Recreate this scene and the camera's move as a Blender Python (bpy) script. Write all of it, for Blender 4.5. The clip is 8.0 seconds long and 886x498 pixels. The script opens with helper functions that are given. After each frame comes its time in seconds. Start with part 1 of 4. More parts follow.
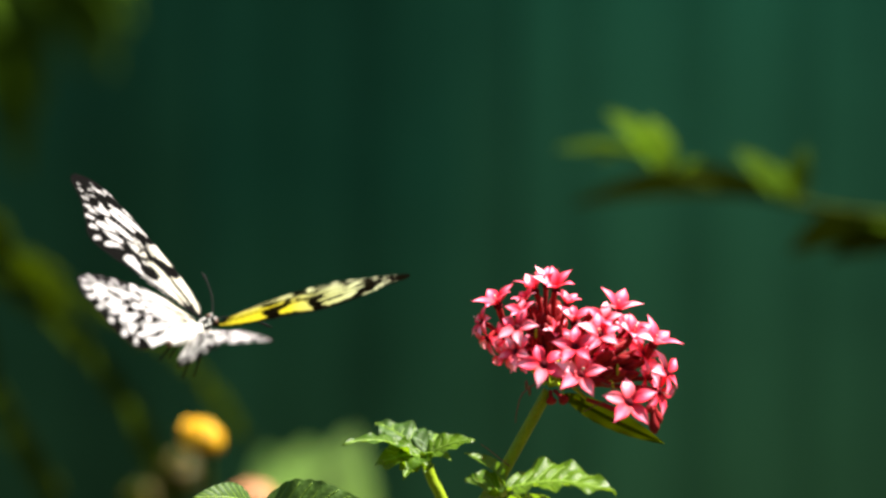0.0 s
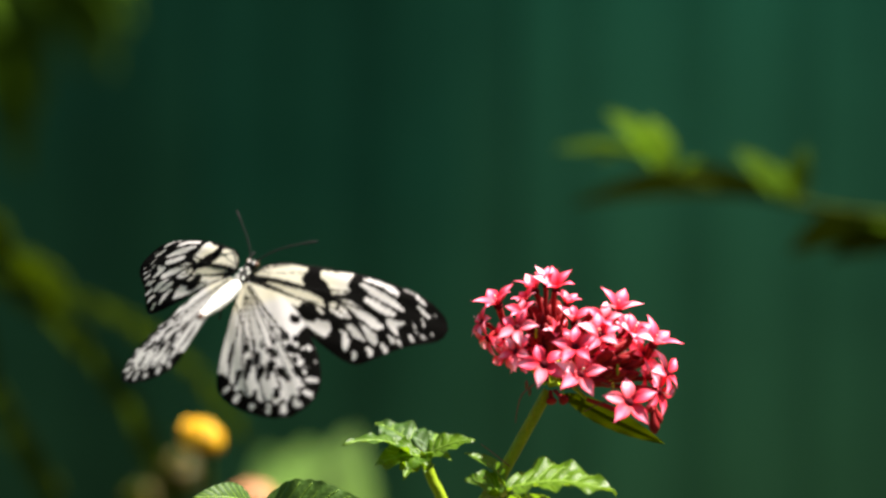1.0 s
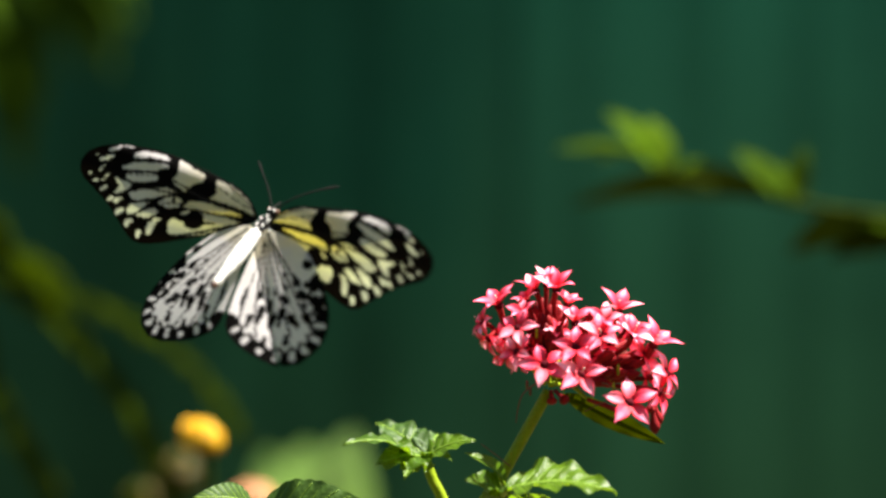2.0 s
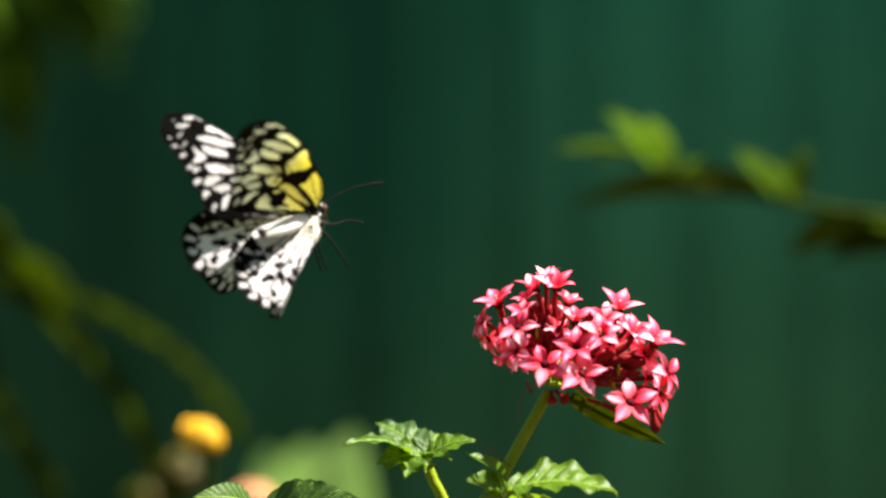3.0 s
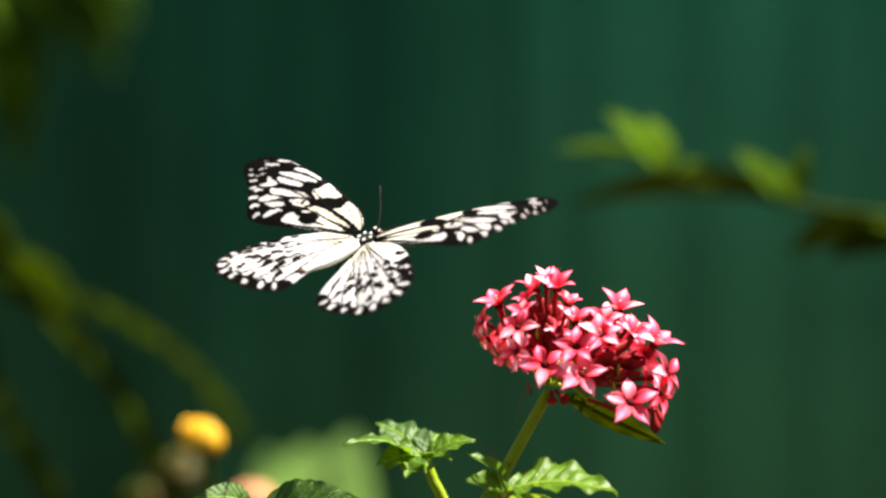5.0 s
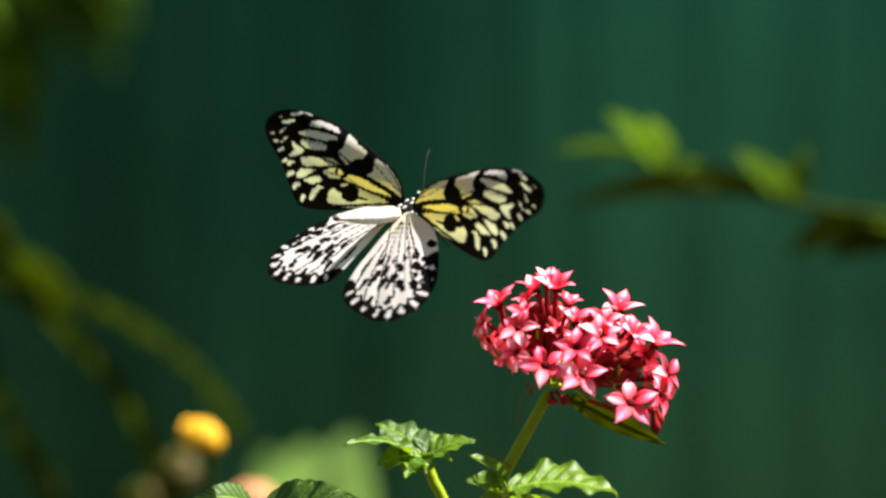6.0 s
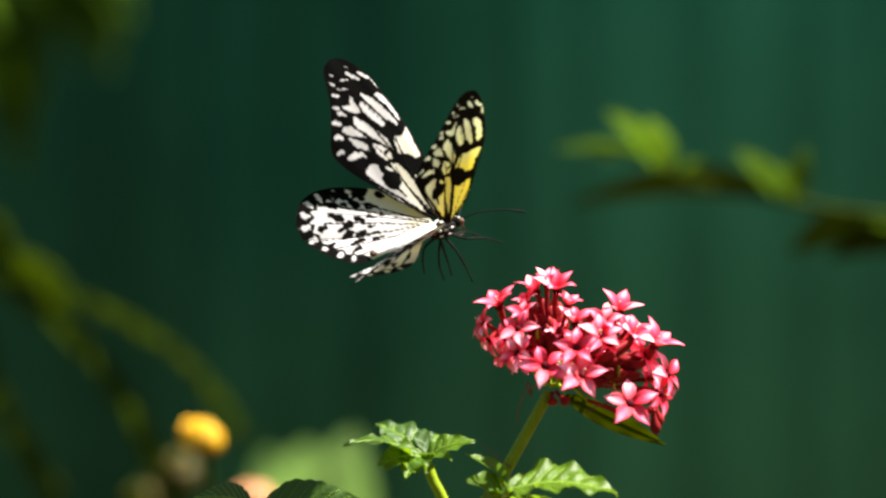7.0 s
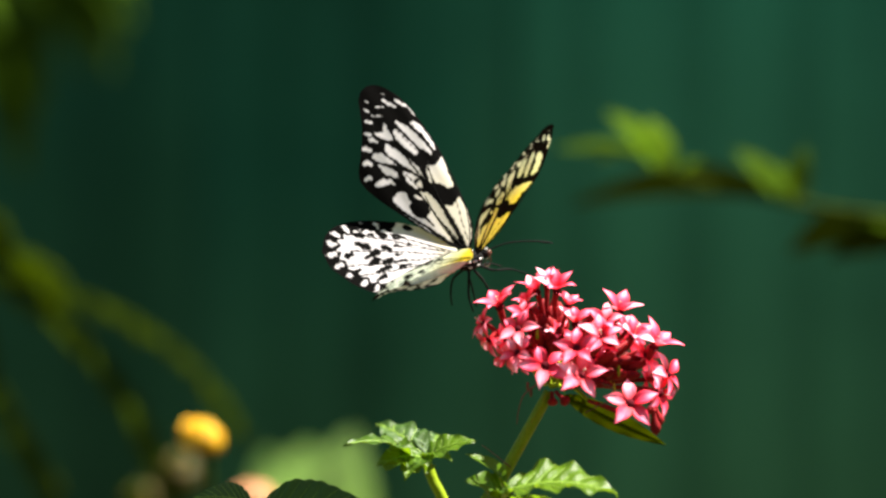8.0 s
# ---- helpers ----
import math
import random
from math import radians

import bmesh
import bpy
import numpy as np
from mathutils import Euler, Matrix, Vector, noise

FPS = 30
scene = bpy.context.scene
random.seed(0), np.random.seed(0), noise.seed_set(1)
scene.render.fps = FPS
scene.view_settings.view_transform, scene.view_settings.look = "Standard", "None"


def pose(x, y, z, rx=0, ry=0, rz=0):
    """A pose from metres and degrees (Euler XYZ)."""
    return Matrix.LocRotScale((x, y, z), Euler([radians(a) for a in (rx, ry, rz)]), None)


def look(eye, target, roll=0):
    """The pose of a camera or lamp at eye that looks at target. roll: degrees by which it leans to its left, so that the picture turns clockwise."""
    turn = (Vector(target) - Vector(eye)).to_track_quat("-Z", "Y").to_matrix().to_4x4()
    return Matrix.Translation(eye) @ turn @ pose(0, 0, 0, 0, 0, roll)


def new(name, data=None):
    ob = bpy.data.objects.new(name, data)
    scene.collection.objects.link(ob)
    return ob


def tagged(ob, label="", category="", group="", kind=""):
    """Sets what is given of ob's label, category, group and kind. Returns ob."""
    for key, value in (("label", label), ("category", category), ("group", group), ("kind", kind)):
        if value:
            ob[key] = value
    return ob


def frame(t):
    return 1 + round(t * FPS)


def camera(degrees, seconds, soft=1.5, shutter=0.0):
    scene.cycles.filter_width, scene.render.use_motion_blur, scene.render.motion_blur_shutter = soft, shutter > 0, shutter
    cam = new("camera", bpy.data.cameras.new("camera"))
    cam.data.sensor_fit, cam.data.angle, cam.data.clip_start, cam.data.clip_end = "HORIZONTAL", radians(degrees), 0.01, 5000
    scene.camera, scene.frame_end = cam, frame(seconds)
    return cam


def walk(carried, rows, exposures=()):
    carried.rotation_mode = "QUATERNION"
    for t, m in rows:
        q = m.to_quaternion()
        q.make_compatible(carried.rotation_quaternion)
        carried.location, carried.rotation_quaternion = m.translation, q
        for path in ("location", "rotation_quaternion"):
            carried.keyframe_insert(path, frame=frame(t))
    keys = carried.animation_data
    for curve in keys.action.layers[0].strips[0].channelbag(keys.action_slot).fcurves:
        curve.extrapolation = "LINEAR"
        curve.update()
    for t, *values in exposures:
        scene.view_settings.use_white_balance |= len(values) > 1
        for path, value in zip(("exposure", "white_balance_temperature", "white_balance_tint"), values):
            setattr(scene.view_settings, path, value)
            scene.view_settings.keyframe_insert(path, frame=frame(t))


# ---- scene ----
# Scale of the place: the flower head is 7 cm wide, the butterfly spans about 12 cm.
DIST = 1.2072          # from the lens to the flower head
HEIGHT = 1.0           # the lens over the ground
cam = camera(13.0, 8.0, soft=2.6, shutter=0.5)
cam.data.dof.use_dof = True
cam.data.dof.focus_distance = DIST - 0.004
cam.data.dof.aperture_fstop = 7.0
EYE, AIM = (0, -DIST, HEIGHT), (0, 0, HEIGHT)
walk(cam, [(0.0, look(EYE, AIM)), (8.0, look(EYE, AIM))], exposures=[(0.0, 1.98, 6900, 8), (1.5, 1.98, 6900, 8), (3.5, 2.04, 6900, 8), (8.0, 2.06, 6900, 8)])

# ---- light ----
world = bpy.data.worlds.new("sky")
scene.world = world
world.use_nodes = True
SUN_FROM = Vector((0.46, 0.03, 0.89)).normalized()
sky = world.node_tree.nodes.new("ShaderNodeTexSky")
sky.sky_type, sky.sun_disc = "NISHITA", False
sky.sun_elevation = math.asin(SUN_FROM.z)
sky.sun_rotation = math.atan2(SUN_FROM.x, SUN_FROM.y)
world.node_tree.links.new(sky.outputs[0], world.node_tree.nodes["Background"].inputs[0])
world.node_tree.nodes["Background"].inputs[1].default_value = 0.036
sun = new("sun", bpy.data.lights.new("sun", "SUN"))
sun.data.energy, sun.data.angle, sun.data.color = 5.0, radians(0.53), (1.0, 0.97, 0.92)
sun.matrix_world = look(SUN_FROM * 6, (0, 0, 0))


# ---- materials ----
def node_material(name):
    m = bpy.data.materials.new(name)
    m.use_nodes = True
    return m, m.node_tree.nodes, m.node_tree.links, m.node_tree.nodes["Principled BSDF"]


def mottled(name, dark, light, scale=60.0, rough=0.6, bump=0.2, sheer=0.0, sheer_colour=None, gloss=0.4, fine=8.0, vary=0.5):
    """A surface that varies between two colours at a coarse and a fine scale; sheer: the share of light that it lets through."""
    m, n, l, b = node_material(name)
    co = n.new("ShaderNodeTexCoord")
    coarse, grain = n.new("ShaderNodeTexNoise"), n.new("ShaderNodeTexNoise")
    coarse.inputs["Scale"].default_value, grain.inputs["Scale"].default_value = scale, scale * fine
    coarse.inputs["Detail"].default_value = 4
    info = n.new("ShaderNodeObjectInfo")
    add = n.new("ShaderNodeMath")
    add.operation = "MULTIPLY_ADD"
    add.inputs[1].default_value = 0.5
    sub = n.new("ShaderNodeMath")
    sub.operation = "MULTIPLY_ADD"
    sub.inputs[1].default_value, sub.inputs[2].default_value = vary, -vary / 2
    ramp = n.new("ShaderNodeMixRGB")
    for tex in (coarse, grain):
        l.new(co.outputs["Object"], tex.inputs["Vector"])
    l.new(info.outputs["Random"], sub.inputs[0])
    l.new(grain.outputs["Fac"], add.inputs[0])
    l.new(coarse.outputs["Fac"], add.inputs[2])
    total = n.new("ShaderNodeMath")
    total.operation = "ADD"
    l.new(add.outputs[0], total.inputs[0])
    l.new(sub.outputs[0], total.inputs[1])
    span = n.new("ShaderNodeMapRange")
    span.inputs["From Min"].default_value, span.inputs["From Max"].default_value = 0.4, 1.1
    l.new(total.outputs[0], span.inputs["Value"])
    l.new(span.outputs[0], ramp.inputs["Fac"])
    ramp.inputs[1].default_value, ramp.inputs[2].default_value = (*dark, 1), (*light, 1)
    l.new(ramp.outputs[0], b.inputs["Base Color"])
    b.inputs["Roughness"].default_value = rough
    b.inputs["Specular IOR Level"].default_value = gloss
    if bump:
        bp = n.new("ShaderNodeBump")
        bp.inputs["Strength"].default_value, bp.inputs["Distance"].default_value = bump, 0.0006
        l.new(grain.outputs["Fac"], bp.inputs["Height"])
        l.new(bp.outputs[0], b.inputs["Normal"])
    if sheer:
        tr, mix = n.new("ShaderNodeBsdfTranslucent"), n.new("ShaderNodeMixShader")
        tint = n.new("ShaderNodeMixRGB")
        tint.blend_type, tint.inputs["Fac"].default_value = "MULTIPLY", 0.0
        l.new(ramp.outputs[0], tint.inputs[1])
        if sheer_colour:
            tint.blend_type, tint.inputs["Fac"].default_value = "MIX", 1.0
            tint.inputs[2].default_value = (*sheer_colour, 1)
        l.new(tint.outputs[0], tr.inputs["Color"])
        mix.inputs["Fac"].default_value = sheer
        l.new(b.outputs[0], mix.inputs[1])
        l.new(tr.outputs[0], mix.inputs[2])
        l.new(mix.outputs[0], n["Material Output"].inputs["Surface"])
    return m


def wing_material(name):
    """Thin wing: white and black scales by the mesh's own pattern, yellow towards the root; it lets light through."""
    m, n, l, b = node_material(name)
    pale, warm = n.new("ShaderNodeAttribute"), n.new("ShaderNodeAttribute")
    pale.attribute_name, warm.attribute_name = "pale", "warm"
    tex = n.new("ShaderNodeTexNoise")
    tex.inputs["Scale"].default_value, tex.inputs["Detail"].default_value = 900, 3
    co = n.new("ShaderNodeTexCoord")
    l.new(co.outputs["Object"], tex.inputs["Vector"])

    def blend(fac, one, two):
        x = n.new("ShaderNodeMixRGB")
        if isinstance(fac, float):
            x.inputs["Fac"].default_value = fac
        else:
            l.new(fac, x.inputs["Fac"])
        for i, c in ((1, one), (2, two)):
            if isinstance(c, tuple):
                x.inputs[i].default_value = (*c, 1)
            else:
                l.new(c, x.inputs[i])
        return x.outputs[0]

    white = blend(tex.outputs["Fac"], (0.55, 0.515, 0.535), (0.70, 0.655, 0.68))
    deep = n.new("ShaderNodeMapRange")
    deep.inputs["From Min"].default_value, deep.inputs["From Max"].default_value = 0.80, 1.0
    l.new(warm.outputs["Fac"], deep.inputs["Value"])
    face = blend(warm.outputs["Fac"], white, blend(deep.outputs[0], (0.60, 0.565, 0.575), (0.66, 0.615, 0.52)))
    face = blend(pale.outputs["Fac"], (0.003, 0.0027, 0.0025), face)
    through_white = blend(tex.outputs["Fac"], (0.74, 0.84, 0.64), (0.84, 0.92, 0.72))
    glow = blend(warm.outputs["Fac"], through_white, blend(deep.outputs[0], (0.50, 0.49, 0.08), (0.62, 0.52, 0.003)))
    glow = blend(pale.outputs["Fac"], (0.003, 0.002, 0.001), glow)
    l.new(face, b.inputs["Base Color"])
    b.inputs["Roughness"].default_value = 0.75
    b.inputs["Specular IOR Level"].default_value = 0.02
    bp = n.new("ShaderNodeBump")
    bp.inputs["Strength"].default_value, bp.inputs["Distance"].default_value = 0.15, 0.0003
    l.new(tex.outputs["Fac"], bp.inputs["Height"])
    l.new(bp.outputs[0], b.inputs["Normal"])
    tr, mix = n.new("ShaderNodeBsdfTranslucent"), n.new("ShaderNodeMixShader")
    l.new(glow, tr.inputs["Color"])
    mix.inputs["Fac"].default_value = 0.43
    l.new(b.outputs[0], mix.inputs[1])
    l.new(tr.outputs[0], mix.inputs[2])
    l.new(mix.outputs[0], n["Material Output"].inputs["Surface"])
    return m


def petal_material(name):
    """Pink petals, paler towards the tip, where highlights are painted in, and deep red at the throat (the mesh's own
    pattern).
    """
    m, n, l, b = node_material(name)
    tip = n.new("ShaderNodeAttribute")
    tip.attribute_name = "tip"
    info = n.new("ShaderNodeObjectInfo")
    tex = n.new("ShaderNodeTexNoise")
    tex.inputs["Scale"].default_value, tex.inputs["Detail"].default_value = 400, 4
    ramp = n.new("ShaderNodeValToRGB")
    e = ramp.color_ramp.elements
    e[0].position, e[0].color = 0.0, (0.10, 0.002, 0.008, 1)
    e[1].position, e[1].color = 1.0, (0.95, 0.34, 0.48, 1)
    mid = e.new(0.14)
    mid.color = (0.72, 0.016, 0.035, 1)
    far = e.new(0.58)
    far.color = (0.90, 0.075, 0.155, 1)
    l.new(tip.outputs["Fac"], ramp.inputs["Fac"])
    hue = n.new("ShaderNodeHueSaturation")
    hue.inputs["Saturation"].default_value = 1.0
    v = n.new("ShaderNodeMath")
    v.operation = "MULTIPLY_ADD"
    v.inputs[1].default_value, v.inputs[2].default_value = 0.35, 1.15
    l.new(info.outputs["Random"], v.inputs[0])
    l.new(v.outputs[0], hue.inputs["Value"])
    # some petals get a pale wash at random, which paints in white highlights
    faded = n.new("ShaderNodeMapRange")
    faded.inputs["From Min"].default_value, faded.inputs["From Max"].default_value, faded.inputs["To Max"].default_value = 0.58, 1.0, 0.82
    l.new(info.outputs["Random"], faded.inputs["Value"])
    amount = n.new("ShaderNodeMath")
    amount.operation = "MULTIPLY"
    l.new(faded.outputs[0], amount.inputs[0])
    l.new(tip.outputs["Fac"], amount.inputs[1])
    wash = n.new("ShaderNodeMixRGB")
    wash.inputs[2].default_value = (0.98, 0.66, 0.76, 1)
    l.new(amount.outputs[0], wash.inputs["Fac"])
    l.new(ramp.outputs[0], wash.inputs[1])
    l.new(wash.outputs[0], hue.inputs["Color"])
    veil = n.new("ShaderNodeMixRGB")
    veil.blend_type = "MULTIPLY"
    veil.inputs["Fac"].default_value = 0.1
    l.new(hue.outputs[0], veil.inputs[1])
    l.new(tex.outputs["Fac"], veil.inputs[2])
    l.new(veil.outputs[0], b.inputs["Base Color"])
    b.inputs["Roughness"].default_value = 0.45
    b.inputs["Specular IOR Level"].default_value = 0.14
    bp = n.new("ShaderNodeBump")
    bp.inputs["Strength"].default_value, bp.inputs["Distance"].default_value = 0.2, 0.0003
    l.new(tex.outputs["Fac"], bp.inputs["Height"])
    l.new(bp.outputs[0], b.inputs["Normal"])
    tr, mix = n.new("ShaderNodeBsdfTranslucent"), n.new("ShaderNodeMixShader")
    l.new(veil.outputs[0], tr.inputs["Color"])
    mix.inputs["Fac"].default_value = 0.20
    l.new(b.outputs[0], mix.inputs[1])
    l.new(tr.outputs[0], mix.inputs[2])
    l.new(mix.outputs[0], n["Material Output"].inputs["Surface"])
    return m


WING = wing_material("wing_scales")
PETAL = petal_material("petal")
TUBE = mottled("flower_tube", (0.12, 0.005, 0.007), (0.30, 0.014, 0.018), 300, 0.6, gloss=0.12)
THROAT = mottled("flower_throat", (0.05, 0.003, 0.006), (0.12, 0.008, 0.015), 500, 0.8, gloss=0.05)
STAMEN = mottled("stamen", (0.45, 0.28, 0.22), (0.7, 0.5, 0.4), 500, 0.5)
LEAF = mottled("leaf_green", (0.028, 0.070, 0.003), (0.074, 0.142, 0.007), 140, 0.34, 0.5, 0.34, (0.20, 0.34, 0.008), 0.20)
LEAF_DARK = mottled("leaf_dark", (0.026, 0.062, 0.008), (0.055, 0.115, 0.013), 90, 0.55, 0.3, 0.1, (0.05, 0.10, 0.008), 0.25)
# for leaves seen from their shaded underside; the shade is put into the colour
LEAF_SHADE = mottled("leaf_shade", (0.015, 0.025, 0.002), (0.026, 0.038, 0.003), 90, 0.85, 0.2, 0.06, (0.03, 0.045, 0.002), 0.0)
TWIG = mottled("young_twig", (0.014, 0.024, 0.003), (0.028, 0.042, 0.005), 120, 0.9, gloss=0.02)
LEAF_PALE = mottled("leaf_pale", (0.24, 0.38, 0.14), (0.42, 0.56, 0.27), 40, 0.5, 0.2, 0.3, (0.3, 0.5, 0.1))
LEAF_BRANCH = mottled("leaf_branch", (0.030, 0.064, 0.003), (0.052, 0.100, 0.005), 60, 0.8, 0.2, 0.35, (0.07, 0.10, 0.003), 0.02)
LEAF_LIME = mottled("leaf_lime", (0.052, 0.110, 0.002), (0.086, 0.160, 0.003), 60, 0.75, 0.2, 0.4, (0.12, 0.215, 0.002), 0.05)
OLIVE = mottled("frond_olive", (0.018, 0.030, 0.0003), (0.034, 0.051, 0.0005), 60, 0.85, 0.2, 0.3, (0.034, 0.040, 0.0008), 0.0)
STEM = mottled("stem_green", (0.15, 0.22, 0.003), (0.28, 0.37, 0.008), 120, 0.5, 0.4, gloss=0.2)
STEM.node_tree.nodes["Principled BSDF"].inputs["Sheen Weight"].default_value = 0.03
VEIN = mottled("leaf_vein", (0.11, 0.20, 0.015), (0.18, 0.29, 0.03), 200, 0.5, gloss=0.3)
WOOD = mottled("twig_bark", (0.10, 0.09, 0.03), (0.2, 0.2, 0.07), 120, 0.7)
YELLOW = mottled("petal_yellow", (0.70, 0.36, 0.003), (0.90, 0.55, 0.006), 150, 0.5, 0.1, 0.3)
PEACH = mottled("petal_peach", (0.55, 0.24, 0.10), (0.75, 0.38, 0.18), 150, 0.5, 0.1, 0.3)
DULL = mottled("petal_faded", (0.10, 0.075, 0.010), (0.18, 0.12, 0.02), 150, 0.6, 0.1, 0.3)
BLACK = mottled("insect_black", (0.005, 0.005, 0.005), (0.012, 0.011, 0.010), 900, 0.7, gloss=0.05)
FUR = mottled("insect_white", (0.55, 0.54, 0.50), (0.85, 0.84, 0.80), 500, 0.7, 0.5)
BROWN = mottled("insect_brown", (0.06, 0.02, 0.01), (0.14, 0.06, 0.03), 500, 0.5)


def cloth(name, f):
    """Green shade cloth; f: how light its tone is. Light falloff over its height is painted in, bluer towards the top
    and yellower towards the ground.
    """
    m, n, l, b = node_material(name)
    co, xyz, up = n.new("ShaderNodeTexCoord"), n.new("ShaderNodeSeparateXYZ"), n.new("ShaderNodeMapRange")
    low, height = (1.35, 1.1) if 0.36 < f < 0.56 else (1.0, 1.35)   # the darker bays get brighter light near the ground put into their colour
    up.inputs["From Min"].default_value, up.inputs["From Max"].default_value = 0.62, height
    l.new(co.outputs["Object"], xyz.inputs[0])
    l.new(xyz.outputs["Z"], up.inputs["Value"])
    graded, worn = n.new("ShaderNodeMixRGB"), n.new("ShaderNodeMixRGB")
    graded.inputs[1].default_value, graded.inputs[2].default_value = (0.074 * f * low, 0.215 * f * low, 0.095 * f * low, 1), (0.048 * f, 0.250 * f, 0.138 * f, 1)
    l.new(up.outputs[0], graded.inputs["Fac"])
    stain, weave = n.new("ShaderNodeTexNoise"), n.new("ShaderNodeTexNoise")
    stain.inputs["Scale"].default_value, stain.inputs["Detail"].default_value = 5.0, 3
    weave.inputs["Scale"].default_value = 260
    for tex in (stain, weave):
        l.new(co.outputs["Object"], tex.inputs["Vector"])
    tone = n.new("ShaderNodeMapRange")
    tone.inputs["From Min"].default_value, tone.inputs["From Max"].default_value = 0.3, 0.7
    tone.inputs["To Min"].default_value, tone.inputs["To Max"].default_value = 0.86, 1.12
    l.new(stain.outputs["Fac"], tone.inputs["Value"])
    worn.blend_type, worn.inputs["Fac"].default_value = "MULTIPLY", 1.0
    l.new(graded.outputs[0], worn.inputs[1])
    l.new(tone.outputs[0], worn.inputs[2])
    l.new(worn.outputs[0], b.inputs["Base Color"])
    b.inputs["Roughness"].default_value, b.inputs["Specular IOR Level"].default_value = 1.0, 0.0
    bp = n.new("ShaderNodeBump")
    bp.inputs["Strength"].default_value, bp.inputs["Distance"].default_value = 0.2, 0.0006
    l.new(weave.outputs["Fac"], bp.inputs["Height"])
    l.new(bp.outputs[0], b.inputs["Normal"])
    return m


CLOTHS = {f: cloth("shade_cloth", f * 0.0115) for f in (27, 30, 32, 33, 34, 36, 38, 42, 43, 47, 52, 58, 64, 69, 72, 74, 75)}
LEAF_OLIVE = mottled("leaf_olive", (0.034, 0.056, 0.0008), (0.060, 0.090, 0.0014), 60, 0.8, 0.2, 0.35, (0.07, 0.09, 0.001), 0.0)
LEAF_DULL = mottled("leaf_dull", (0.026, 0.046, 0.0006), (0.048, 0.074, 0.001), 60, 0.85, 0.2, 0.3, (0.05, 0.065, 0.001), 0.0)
SOIL = mottled("soil", (0.03, 0.028, 0.015), (0.07, 0.06, 0.03), 6, 0.95, 0.6, gloss=0.1)


# ---- building helpers ----
def mesh_of(name, bm, material, smooth=True):
    me = bpy.data.meshes.new(name)
    bm.to_mesh(me)
    bm.free()
    for m in (material if isinstance(material, (list, tuple)) else [material]):
        me.materials.append(m)
    for p in me.polygons:
        p.use_smooth = smooth
    return me


def part(name, bm, material, parent, label="", m=None):
    ob = new(name, bm if isinstance(bm, bpy.types.Mesh) else mesh_of(name, bm, material))
    ob.parent = parent
    if m is not None:
        ob.matrix_basis = m
    if label:
        tagged(ob, label)
    return ob


def thing(name, m, label, category, group="", kind=""):
    ob = new(name)
    ob.empty_display_size = 0.01
    ob.matrix_basis = m
    return tagged(ob, label, category, group, kind)


def curve_points(points, steps=8):
    """A smooth line through some points."""
    p = [Vector(q) for q in points]
    p = [p[0] * 2 - p[1]] + p + [p[-1] * 2 - p[-2]]
    out = []
    for a, b, c, d in zip(p, p[1:], p[2:], p[3:]):
        for i in range(steps):
            t = i / steps
            out.append(0.5 * (2 * b + (c - a) * t + (2 * a - 5 * b + 4 * c - d) * t * t + (3 * b - 3 * c + d - a) * t ** 3))
    return out + [p[-2]]


def rod(bm, points, radii, sides=8, cap=True):
    """A round rod along points, with a radius at each end (or one for each point)."""
    n = len(points)
    if len(radii) != n:
        radii = [radii[0] + (radii[-1] - radii[0]) * i / (n - 1) for i in range(n)]
    side = Vector((0.3, 0.5, 0.81))
    rings = []
    for i, p in enumerate(points):
        way = (points[min(i + 1, n - 1)] - points[max(i - 1, 0)]).normalized()
        side = (side - way * side.dot(way))
        if side.length < 1e-6:
            side = way.orthogonal()
        side.normalize()
        up = way.cross(side)
        rings.append([bm.verts.new(p + (side * math.cos(a) + up * math.sin(a)) * radii[i])
                      for a in (2 * math.pi * k / sides for k in range(sides))])
    for a, b in zip(rings, rings[1:]):
        for k in range(sides):
            bm.faces.new((a[k], a[(k + 1) % sides], b[(k + 1) % sides], b[k]))
    if cap:
        bm.faces.new(rings[0][::-1])
        bm.faces.new(rings[-1])
    return bm


def blob(bm, centre, size, turn=None, rings=10, sides=14, ripple=0.0):
    """A closed rounded body with three half axes."""
    c, grid = Vector(centre), []
    for i in range(1, rings):
        th = math.pi * i / rings
        row = []
        for k in range(sides):
            ph = 2 * math.pi * k / sides
            v = Vector((math.cos(th) * size[0], math.sin(th) * math.cos(ph) * size[1], math.sin(th) * math.sin(ph) * size[2]))
            if ripple:
                v *= 1 + ripple * noise.noise(v * (1.6 / max(size)) + c * 100)
            row.append(bm.verts.new(c + (turn @ v if turn else v)))
        grid.append(row)
    ends = []
    for sgn in (1, -1):
        v = Vector((sgn * size[0], 0, 0))
        ends.append(bm.verts.new(c + (turn @ v if turn else v)))
    for a, b in zip(grid, grid[1:]):
        for k in range(sides):
            bm.faces.new((a[k], b[k], b[(k + 1) % sides], a[(k + 1) % sides]))
    for k in range(sides):
        bm.faces.new((ends[0], grid[0][k], grid[0][(k + 1) % sides]))
        bm.faces.new((ends[1], grid[-1][(k + 1) % sides], grid[-1][k]))
    return bm


def spot(x, z, y=0.0):
    """A place given by centimetres right of and above the lens axis at the flower's distance; y: metres behind the flower, along the same line of sight."""
    k = 1 + y / DIST
    return Vector((x * 0.01 * k, y, HEIGHT + z * 0.01 * k))


